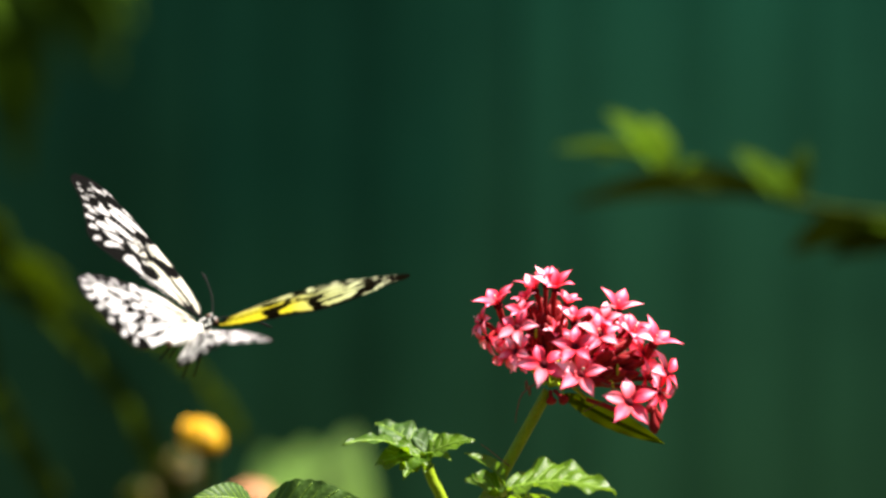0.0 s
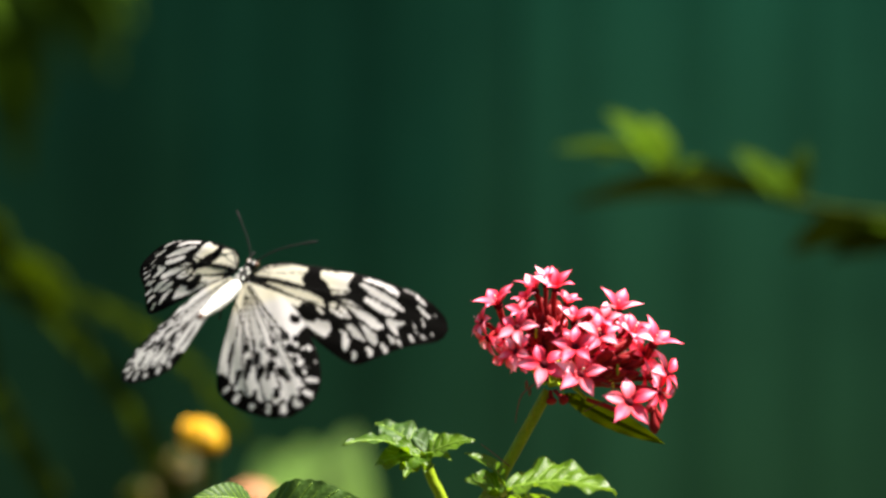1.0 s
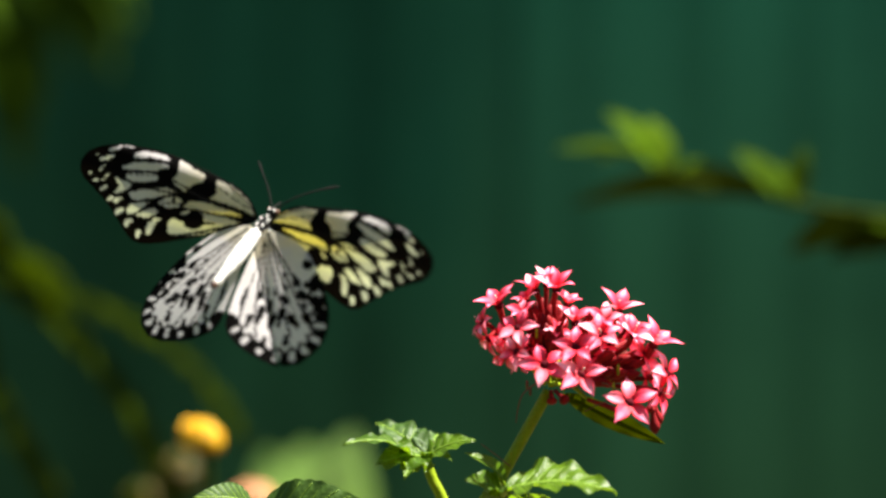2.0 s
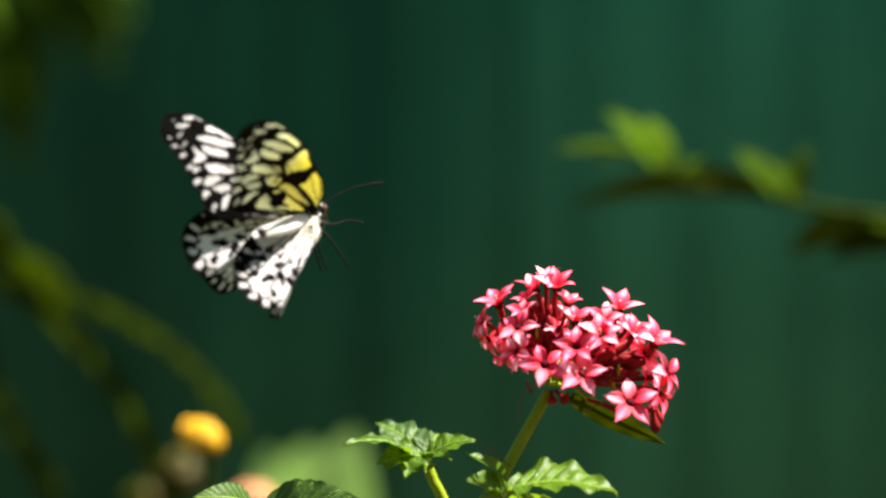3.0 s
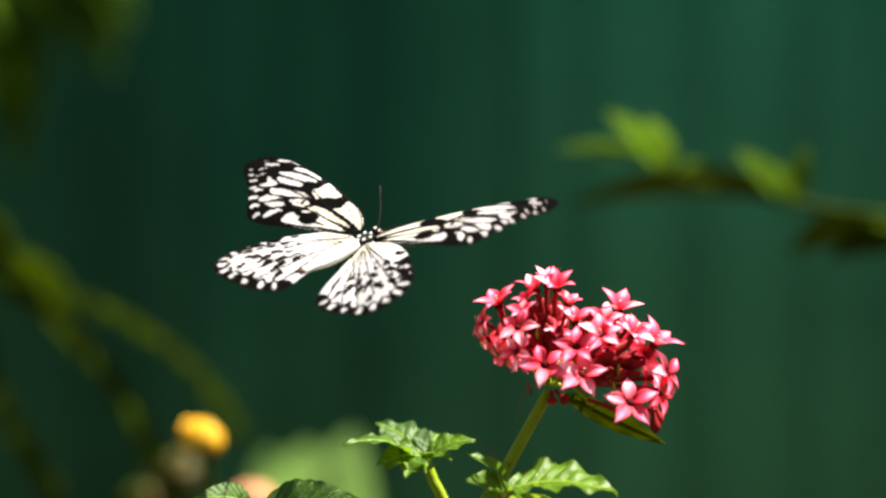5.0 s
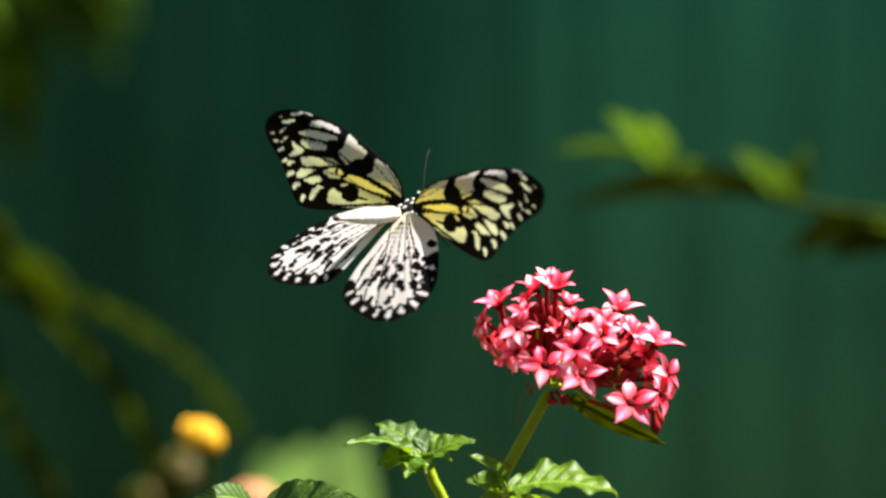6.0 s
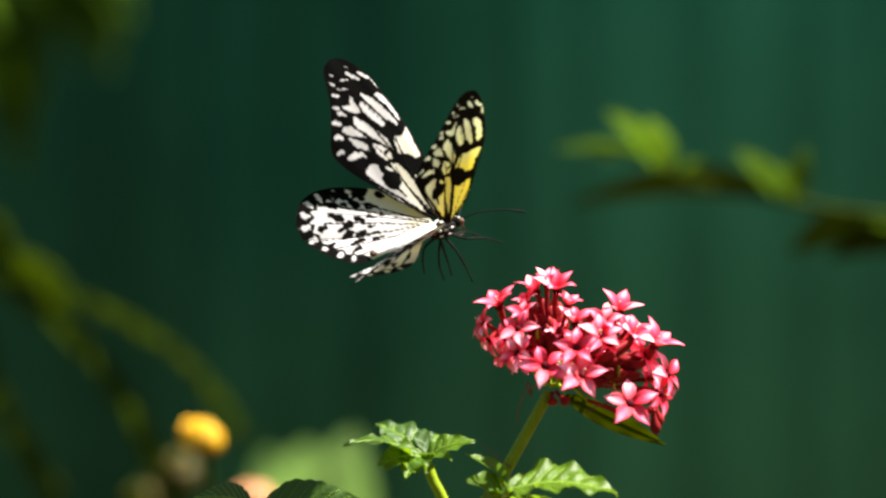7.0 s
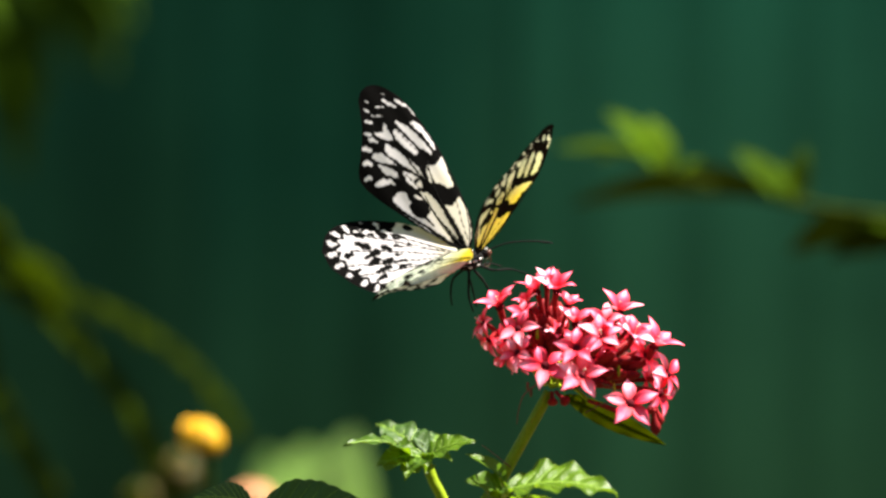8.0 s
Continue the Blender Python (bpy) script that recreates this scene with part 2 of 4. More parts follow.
# ---- the large structure ----
def sheet(x0, x1, z0, z1, y, depth=0.03, waves=9.0, seed=0.0, cols=60, rows=24):
    """A hanging cloth with soft upright folds, 4 mm thick at the hems."""
    bm = bmesh.new()
    grid = []
    for j in range(rows + 1):
        row = []
        for i in range(cols + 1):
            x, z = x0 + (x1 - x0) * i / cols, z0 + (z1 - z0) * j / rows
            f = depth * (math.sin(waves * x + seed) + 0.5 * math.sin(2.3 * waves * x + 1.7 * seed + 0.4 * z)) + 0.002 * noise.noise(Vector((x * 3, z * 1.4, seed)))
            row.append(bm.verts.new((x, y + f, z)))
        grid.append(row)
    for j in range(rows):
        for i in range(cols):
            bm.faces.new((grid[j][i], grid[j][i + 1], grid[j + 1][i + 1], grid[j + 1][i]))
    r = bmesh.ops.extrude_face_region(bm, geom=bm.faces[:])
    bmesh.ops.translate(bm, verts=[v for v in r["geom"] if isinstance(v, bmesh.types.BMVert)], vec=(0, 0.004, 0))
    return bm


def build_setting():
    bm = bmesh.new()
    n, reach = 60, 400.0
    grid = []
    for j in range(n + 1):
        row = []
        for i in range(n + 1):
            u, v = 2 * i / n - 1, 2 * j / n - 1
            x, y = u ** 3 * reach + u * 2, v ** 3 * reach + v * 2
            near = 1 / (1 + (x * x + y * y) * 0.02)
            row.append(bm.verts.new((x, y, 0.03 * near * noise.noise(Vector((x * 2, y * 2, 0))))))
        grid.append(row)
    for j in range(n):
        for i in range(n):
            bm.faces.new((grid[j][i], grid[j][i + 1], grid[j + 1][i + 1], grid[j + 1][i]))
    tagged(new("ground", mesh_of("ground", bm, SOIL)), "dark bare garden soil under the plants", "ground", kind="structure")
    wall = thing("wall_north", pose(0, 4.0, 0), "dark green shade cloth wall in hanging panels", "wall", kind="structure")
    # bays of cloth hung side by side on rails, light and dark bands painted in
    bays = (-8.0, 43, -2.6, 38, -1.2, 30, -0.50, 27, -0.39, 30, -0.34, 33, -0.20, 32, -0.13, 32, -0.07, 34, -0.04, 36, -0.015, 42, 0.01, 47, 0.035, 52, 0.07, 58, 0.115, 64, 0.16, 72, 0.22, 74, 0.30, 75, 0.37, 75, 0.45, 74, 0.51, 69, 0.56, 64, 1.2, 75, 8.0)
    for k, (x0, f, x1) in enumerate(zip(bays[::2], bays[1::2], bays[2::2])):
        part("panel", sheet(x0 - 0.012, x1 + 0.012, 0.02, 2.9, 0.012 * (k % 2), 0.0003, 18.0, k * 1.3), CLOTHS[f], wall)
    for x in (-8.0, -2.6, 1.2, 8.0):
        bm = bmesh.new()
        rod(bm, [Vector((x, 0.12, -0.02)), Vector((x, 0.12, 3.0))], [0.03, 0.03], 12)
        part("post", bm, WOOD, wall)
    bm = bmesh.new()
    rod(bm, [Vector((-8.1, 0.09, 2.92)), Vector((8.1, 0.09, 2.92))], [0.025, 0.025], 12)
    part("rail", bm, WOOD, wall)
    # plain cloth closes the garden on the other three sides
    for name, m, span in (("wall_east", pose(8.0, -2.0, 0, 0, 0, -90), 12.0), ("wall_west", pose(-8.0, -2.0, 0, 0, 0, 90), 12.0), ("wall_south", pose(0, -8.0, 0, 0, 0, 180), 16.0)):
        side = thing(name, m, "plain dark green shade cloth wall", "wall", kind="structure")
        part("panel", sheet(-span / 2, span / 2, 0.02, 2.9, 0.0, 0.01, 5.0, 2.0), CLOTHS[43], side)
        for k in range(5):
            bm = bmesh.new()
            rod(bm, [Vector(((k - 2) * span / 4.2, 0.06, -0.02)), Vector(((k - 2) * span / 4.2, 0.06, 3.0))], [0.03, 0.03], 12)
            part("post", bm, WOOD, side)


build_setting()


# ---- leaves and stems ----
def leaf_mesh(name, material, length, width, droop=0.2, fold=0.25, pleat=0.0, ribs=9, wave=0.0, seed=0.0, nx=0, ny=9, point=0.8, tail=0.0):
    """A leaf along +x, its upper face to +z: droop bends the tip down, fold lifts the sides, pleat presses the side veins in."""
    bm = bmesh.new()
    nx = nx or (ribs * 9 if pleat else 30)
    rows = []
    for i in range(nx + 1):
        t = i / nx
        w = width * 0.5 * (math.sin(math.pi * t ** point) ** (0.75 + tail) * (1 - 0.25 * t) + 0.02 * (1 - t))
        w *= 1 + 0.03 * math.sin(t * ribs * 2 * math.pi)
        row = []
        for j in range(-ny, ny + 1):
            s = j / ny
            a = abs(s)
            y = s * w
            z = fold * a * w - droop * length * t * t + 0.06 * length * math.sin(math.pi * t)
            z += pleat * width * (1 - math.cos(2 * math.pi * ribs * (t - 0.16 * a))) * min(1, a * 4) * (1 - t * t) * 0.5
            z += wave * width * a * a * math.sin(7 * t * math.pi + seed + (1.4 if s > 0 else 0))
            z += 0.012 * width * noise.noise(Vector((t * 5, s * 2, seed)))
            row.append(bm.verts.new((t * length * (1 - 0.12 * droop * t), y, z)))
        rows.append(row)
    for a, b in zip(rows, rows[1:]):
        for k in range(2 * ny):
            bm.faces.new((a[k], b[k], b[k + 1], a[k + 1]))
    return mesh_of(name, bm, material)


def midrib_mesh(material, length, width, droop, fold=0.25, ribs=9, point=0.8, tail=0.0, veins=True):
    """The midrib and the side veins that arch from it towards the margin."""
    bm = bmesh.new()

    def on(t, s):
        w = width * 0.5 * (math.sin(math.pi * t ** point) ** (0.75 + tail) * (1 - 0.25 * t))
        return Vector((t * length * (1 - 0.12 * droop * t), s * w, fold * abs(s) * w - droop * length * t * t + 0.06 * length * math.sin(math.pi * t) + 0.00012))

    rod(bm, [on(i / 12, 0) for i in range(13)], [0.022 * width + 0.0002, 0.0002], 6)
    if veins:
        for k in range(1, ribs):
            for sgn in (1, -1):
                rod(bm, [on(min(0.97, k / ribs + 0.16 * q), sgn * q * 0.92) for q in (0, 0.2, 0.4, 0.6, 0.8, 1)], [0.006 * width + 0.00008, 0.00008], 5)
    return mesh_of("midrib", bm, material)


def frame_of(base, tip, face):
    """The pose at base whose x axis runs to tip and whose z axis leans to face."""
    x = (Vector(tip) - Vector(base)).normalized()
    z = Vector(face)
    z = (z - x * z.dot(x)).normalized()
    y = z.cross(x)
    return Matrix.Translation(base) @ Matrix((x, y, z)).transposed().to_4x4()


def leaf(parent, base, tip, face, width, material=None, label="", droop=0.2, fold=0.25, pleat=0.0, wave=0.0, seed=0.0, ribs=9, rib_material=None, inverse=None, point=0.8, tail=0.0):
    material = material or LEAF
    base, tip = Vector(base), Vector(tip)
    length = (tip - base).length
    face = Vector(face)
    # the blade sags by droop, so its axis starts above the line to its tip
    lift = frame_of(base, tip, face).to_3x3() @ Vector((0, 0, droop * length))
    m = frame_of(base, tip + lift, face)
    if inverse is not None:
        m = inverse @ m
    ob = part("leaf", leaf_mesh("leaf", material, length, width, droop, fold, pleat, ribs, wave, seed, point=point, tail=tail), None, parent, label, m)
    part("midrib", midrib_mesh(rib_material or VEIN, length, width, droop, fold, ribs, point, tail, pleat > 0), None, ob)
    return ob


def stem(parent, points, r0, r1, material=None, name="stem", steps=8, inverse=None, label=""):
    bm = bmesh.new()
    pts = curve_points(points, steps)
    if inverse is not None:
        pts = [inverse @ p for p in pts]
    rod(bm, pts, [r0, r1], 10)
    return part(name, bm, material or STEM, parent, label)


# ---- the flowering plant ----
def petal_mesh():
    """One pointed petal along +x, face up, its tip curling back a little."""
    bm = bmesh.new()
    nx, ny, L, W = 12, 4, 0.0076, 0.0043
    rows, tips = [], []
    for i in range(nx + 1):
        t = i / nx
        w = W * 0.5 * (0.30 + 0.70 * math.sin(math.pi * min(1, t * 0.98 + 0.02) ** 0.95)) * (1 - t ** 4)
        for j in range(-ny, ny + 1):
            s = j / ny
            z = 0.0006 * math.sin(math.pi * t) - 0.0010 * t ** 3 + 0.22 * abs(s) ** 1.5 * w * (1 - 0.5 * t) - 0.0002 * (1 - abs(s)) * math.sin(math.pi * t) + 0.00010 * math.cos(s * math.pi * 3) * math.sin(math.pi * t)
            rows.append(bm.verts.new((0.0009 + t * L, s * w, z)))
            tips.append(min(1, t * 1.35) * (1 - 0.75 * abs(s) ** 2.4) * (1 - 0.45 * t ** 8))
    k = 2 * ny + 1
    for i in range(nx):
        for j in range(2 * ny):
            bm.faces.new((rows[i * k + j], rows[(i + 1) * k + j], rows[(i + 1) * k + j + 1], rows[i * k + j + 1]))
    me = mesh_of("petal", bm, PETAL)
    at = me.attributes.new("tip", "FLOAT", "POINT")
    at.data.foreach_set("value", tips)
    return me


def throat_mesh():
    bm = bmesh.new()
    blob(bm, (0, 0, -0.0002), (0.0012, 0.0015, 0.0015), Matrix.Rotation(radians(90), 3, "Y"), 6, 10)
    return mesh_of("throat", bm, THROAT)


def stamen_mesh():
    bm = bmesh.new()
    rod(bm, curve_points([(0, 0, 0), (0.0002, 0, 0.0016), (0.0007, 0.0002, 0.003)], 4), [0.00016, 0.00012], 5)
    blob(bm, (0.0007, 0.0002, 0.0032), (0.0005, 0.0003, 0.0003), None, 4, 6)
    return mesh_of("stamen", bm, STAMEN)


PETAL_ME, THROAT_ME, STAMEN_ME = petal_mesh(), throat_mesh(), stamen_mesh()
rnd = random.Random(7)


def floret(parent, centre, face, root, spin, size=1.0, closed=0.12, inverse=None):
    """One star of five petals on its long red tube, which runs back to the head's root; spin: the way one petal points, seen from the front."""
    face = Vector(face).normalized()
    c = Vector(centre)
    side = Vector((math.cos(spin), 0, math.sin(spin)))
    side = (side - face * side.dot(face)).normalized()
    m = Matrix.Translation(c) @ Matrix((side, face.cross(side), face)).transposed().to_4x4()
    mi = m.inverted()
    bm = bmesh.new()
    root = Vector(root)
    fork = root.lerp(c - face * 0.012 * size, 0.45)
    rod(bm, [mi @ p for p in curve_points([c - face * 0.0004, c - face * 0.006 * size, c.lerp(fork, 0.55) - face * 0.003, fork], 5)], [0.00105 * size, 0.00065], 8)
    ob = part("floret", bm, TUBE, parent, "", (inverse or Matrix()) @ m)
    bm = bmesh.new()
    rod(bm, [mi @ p for p in curve_points([fork, root.lerp(fork, 0.5) + Vector((0, 0, 0.001)), root], 4)], [0.0006, 0.0007], 6)
    part("pedicel", bm, STEM, ob)
    for k in range(5):
        a = 2 * math.pi * k / 5 + rnd.uniform(-0.09, 0.09)
        lift = -closed * 62 - rnd.uniform(-12, 16)
        pm = Matrix.Rotation(a, 4, "Z") @ Matrix.Rotation(radians(lift), 4, "Y") @ Matrix.Rotation(radians(rnd.uniform(-12, 12)), 4, "X") @ Matrix.Scale(size * rnd.uniform(0.92, 1.08), 4)
        part("petal", PETAL_ME, None, ob, "", pm)
    part("throat", THROAT_ME, None, ob, "", Matrix.Scale(size, 4))
    if rnd.random() < 0.35:
        part("stamen", STAMEN_ME, None, ob, "", Matrix.Rotation(rnd.uniform(0, 6), 4, "Z"))
    return ob


def bud(parent, base, tip, r, inverse):
    bm = bmesh.new()
    base, tip = Vector(base), Vector(tip)
    pts = [inverse @ base.lerp(tip, t) for t in (0, 0.2, 0.4, 0.6, 0.72, 0.84, 0.94, 1.0)]
    rod(bm, pts, [r * 0.5, r * 0.45, r * 0.5, r * 0.7, r * 1.15, r * 1.25, r * 0.8, r * 0.1], 8)
    return part("bud", bm, TUBE, parent)


def build_pentas():
    foot = spot(1.2, 0) * 1.0
    foot.z = 0.0
    plant = thing("pentas_plant", Matrix.Translation(foot), "pentas plant with a domed head of pink star flowers", "flower")
    inv = plant.matrix_basis.inverted()
    root = spot(3.35, -4.25)
    stem(plant, [(0.012, 0.0, 0.0), (0.004, -0.004, 0.4), (0.006, 0.0, 0.8), (0.0078, 0.0, 0.875), spot(0.95, -8.7), spot(1.75, -7.2), spot(2.55, -5.75), spot(3.3, -4.4)], 0.0023, 0.0018, inverse=inv)
    # florets: centre across and up (cm), the way each star faces, its radius against a full one, the way one petal points
    stars = [(1.74, -1.74, -0.28, -0.50, 0.82, 0.95, 66), (2.33, -2.44, -0.3, -0.78, 0.55, 0.78, 75), (2.90, -1.30, -0.30, -0.15, 0.94, 0.82, 110), (3.52, -1.24, 0.10, -0.42, 0.90, 0.86, 92),
             (4.14, -3.05, 0.00, -0.84, 0.54, 0.82, 92), (3.17, -3.58, -0.12, -0.84, 0.52, 0.92, 45), (4.30, -3.88, 0.05, -0.88, 0.46, 0.94, -65), (4.90, -2.68, 0.10, -0.80, 0.60, 0.84, -55),
             (4.10, -2.28, 0.05, -0.42, 0.90, 0.80, 150), (5.45, -1.92, 0.25, -0.38, 0.89, 0.95, 122), (5.02, -2.22, 0.00, -0.70, 0.71, 0.72, 80), (5.90, -2.66, 0.40, -0.52, 0.75, 0.80, 40),
             (6.55, -2.98, 0.50, -0.22, 0.84, 0.98, -30), (6.96, -3.84, 0.86, -0.42, 0.28, 0.88, 112), (6.72, -4.42, 0.82, -0.52, -0.12, 1.0, -65), (5.80, -4.76, 0.12, -0.85, 0.50, 1.0, 88)]
    shaded = [(1.42, -2.78, -0.75, -0.40, -0.50, 0.75, -60), (1.98, -3.30, -0.60, -0.60, -0.50, 0.72, -80), (2.30, -3.18, -0.40, -0.80, 0.20, 0.66, -20), (1.25, -2.28, -0.60, -0.40, 0.35, 0.66, 200),
              (2.62, -1.62, -0.35, -0.30, 0.90, 0.62, 80), (3.22, -1.10, 0.02, -0.10, 0.98, 0.74, 30), (2.50, -1.95, -0.40, -0.60, 0.70, 0.60, 20), (3.86, -1.72, 0.20, -0.40, 0.88, 0.62, 60)]
    centre = Vector((4.3, 0, -3.9))
    for x, z, fx, fy, fz, size, turn in stars + shaded:
        q = max(0.03, 1 - ((x - centre.x) / 3.4) ** 2 - ((z - centre.z) / 3.1) ** 2)
        y = -0.024 * math.sqrt(q) * (0.4 + 0.9 * max(0, -fy))
        floret(plant, spot(x, z, y), (fx, fy, fz), root + Vector((max(0, x - 4.5) * 0.9 + rnd.uniform(-1, 1), rnd.uniform(-1, 1), rnd.uniform(0, 1))) * 0.005, radians(turn), size * 1.1, 0.12 + 1.2 * max(0, fz - 0.5), inv)
    for x, z, fx, fz, size, turn in ((1.95, -2.75, -0.5, 0.2, 0.66, 40), (2.75, -3.0, -0.2, 0.5, 0.6, 20), (3.55, -2.55, 0.0, 0.7, 0.62, 60), (4.65, -3.35, 0.1, 0.5, 0.6, 100), (5.15, -2.95, 0.2, 0.6, 0.62, 140), (5.7, -2.35, 0.3, 0.8, 0.66, 10), (6.25, -3.25, 0.6, 0.5, 0.6, 50), (6.35, -4.0, 0.6, 0.1, 0.6, 80)):
        floret(plant, spot(x, z, -0.009), (fx, -0.6, fz), root, radians(turn), size, 0.2, inv)
    # the far side of the dome
    for k in range(7):
        a = math.pi * (0.16 + 0.68 * k / 6)
        f = Vector((-math.cos(a), 0.85, 0.2 + 0.2 * math.sin(a)))
        p = spot(4.4 - 2.1 * math.cos(a), -3.75 + 0.4 * (k % 2) + 0.7 * math.sin(a), 0.016 + 0.012 * math.sin(a))
        floret(plant, p, f, root, rnd.uniform(0, 1.2), 0.85, inverse=inv)
    # closed buds: where each ends (cm), and how far behind the front (mm)
    for x, z, y in ((2.83, -1.72, -3), (3.09, -1.50, 2), (3.35, -1.72, -2), (3.62, -1.60, 2), (2.56, -2.05, -6), (3.79, -2.05, -4), (3.28, -2.05, -9), (2.95, -1.62, 4), (3.46, -1.45, 5), (2.70, -1.85, 5), (3.15, -1.80, 3), (3.50, -1.90, 4), (2.95, -2.45, -12), (3.3, -2.5, -13), (3.05, -1.95, -8), (3.2, -2.3, -10), (2.85, -2.2, -6), (3.4, -2.1, -6), (3.65, -2.35, -12), (3.45, -2.75, -14), (2.75, -2.7, -10), (4.78, -1.82, -4), (4.62, -2.05, -2), (3.0, -2.9, -10), (3.72, -2.0, -2),
                    (5.35, -3.2, -14), (5.6, -3.4, -14), (5.9, -3.35, -12), (6.25, -3.5, -10), (5.35, -3.75, -15), (5.75, -3.8, -14), (6.15, -3.85, -12), (5.1, -4.1, -14), (6.35, -3.15, -8), (5.0, -3.55, -12), (6.45, -5.1, -6), (6.62, -5.75, -4), (6.75, -5.45, -2), (3.85, -4.75, -8), (3.4, -4.8, -4), (1.9, -2.75, -4), (1.5, -2.5, 0)):
        bud(plant, spot(6.45, -4.5, -0.006) if z < -5 else root.lerp(spot(x, z, y * 0.001), 0.3), spot(x, z, y * 0.001), 0.0014, inv)
    # withered calyxes left between the tubes
    for x, z, y in ((2.92, -2.62, -12), (3.5, -3.95, -16), (5.45, -3.75, -16), (5.3, -4.3, -15), (3.75, -4.25, -14), (2.62, -4.22, -10), (2.72, -4.42, -10), (1.15, -2.68, -2)):
        bm = bmesh.new()
        blob(bm, inv @ spot(x, z, y * 0.001), (0.0005, 0.0006, 0.0017), None, 6, 8, 0.3)
        part("calyx", bm, STEM if y < -11 else BROWN, plant)
    # leaves
    stem(plant, [spot(1.7, -7.3), spot(1.85, -7.6, -0.022), spot(2.0, -7.5, -0.040)], 0.0013, 0.0009, name="petiole", inverse=inv)
    leaf(plant, spot(2.0, -7.5, -0.040), spot(5.42, -7.55, -0.046), (-0.36, -0.20, 0.90), 0.028, label="large glossy leaf with deep side veins", droop=0.12, fold=0.18, pleat=0.035, wave=0.05, ribs=8, inverse=inv, point=0.7)
    leaf(plant, spot(1.95, -7.45, -0.012), spot(0.72, -6.34, -0.020), (0.45, -0.5, 0.75), 0.0085, droop=0.35, fold=0.35, inverse=inv)
    leaf(plant, spot(1.95, -7.95, -0.010), spot(0.72, -7.15, -0.03), (0.2, -0.75, 0.62), 0.014, LEAF, droop=0.25, fold=0.15, wave=0.04, pleat=0.03, ribs=6, inverse=inv)
    leaf(plant, spot(1.6, -8.1, -0.006), spot(2.6, -7.75, -0.045), (0.05, -0.75, 0.6), 0.012, LEAF, droop=0.3, fold=0.1, wave=0.05, pleat=0.03, ribs=6, inverse=inv)
    leaf(plant, spot(3.75, -4.5, 0.012), spot(6.8, -6.0, 0.002), (-0.62, -0.78, 0.12), 0.0078, LEAF_OLIVE, droop=-0.16, fold=0.05, wave=0.02, inverse=inv, point=0.9, rib_material=LEAF_OLIVE)
    leaf(plant, spot(1.8, -7.6, 0.01), spot(2.9, -9.3, 0.05), (0.1, -0.3, 0.9), 0.022, droop=0.3, inverse=inv)
    for k in range(8):
        a, z = k * 2.4, 0.82 - 0.09 * k
        b = Vector((0.006, 0.0, z))
        leaf(plant, b, b + Vector((math.cos(a) * 0.06, abs(math.sin(a)) * 0.06, 0.01)), (0, -0.1, 1), 0.028, droop=0.3, pleat=0.03, inverse=inv)
    # threads left by fallen florets
    stem(plant, [spot(3.0, -4.1, -0.012), spot(2.5, -4.5, -0.014), spot(2.33, -5.0, -0.014), spot(2.28, -5.4, -0.014)], 0.00025, 0.00018, BROWN, "thread", inverse=inv)
    stem(plant, [spot(4.95, -4.15, -0.016), spot(5.2, -4.25, -0.018), spot(5.45, -4.55, -0.018)], 0.00025, 0.0002, BROWN, "thread", inverse=inv)
    stem(plant, [spot(4.4, -5.05, -0.016), spot(4.9, -4.8, -0.018), spot(5.35, -4.7, -0.018)], 0.0002, 0.00018, BROWN, "thread", inverse=inv)
    stem(plant, [spot(2.1, -6.75, -0.002), spot(1.6, -6.35, -0.004), spot(1.2, -6.05, -0.006)], 0.0002, 0.00015, BROWN, "thread", inverse=inv)
    return plant


PENTAS = build_pentas()


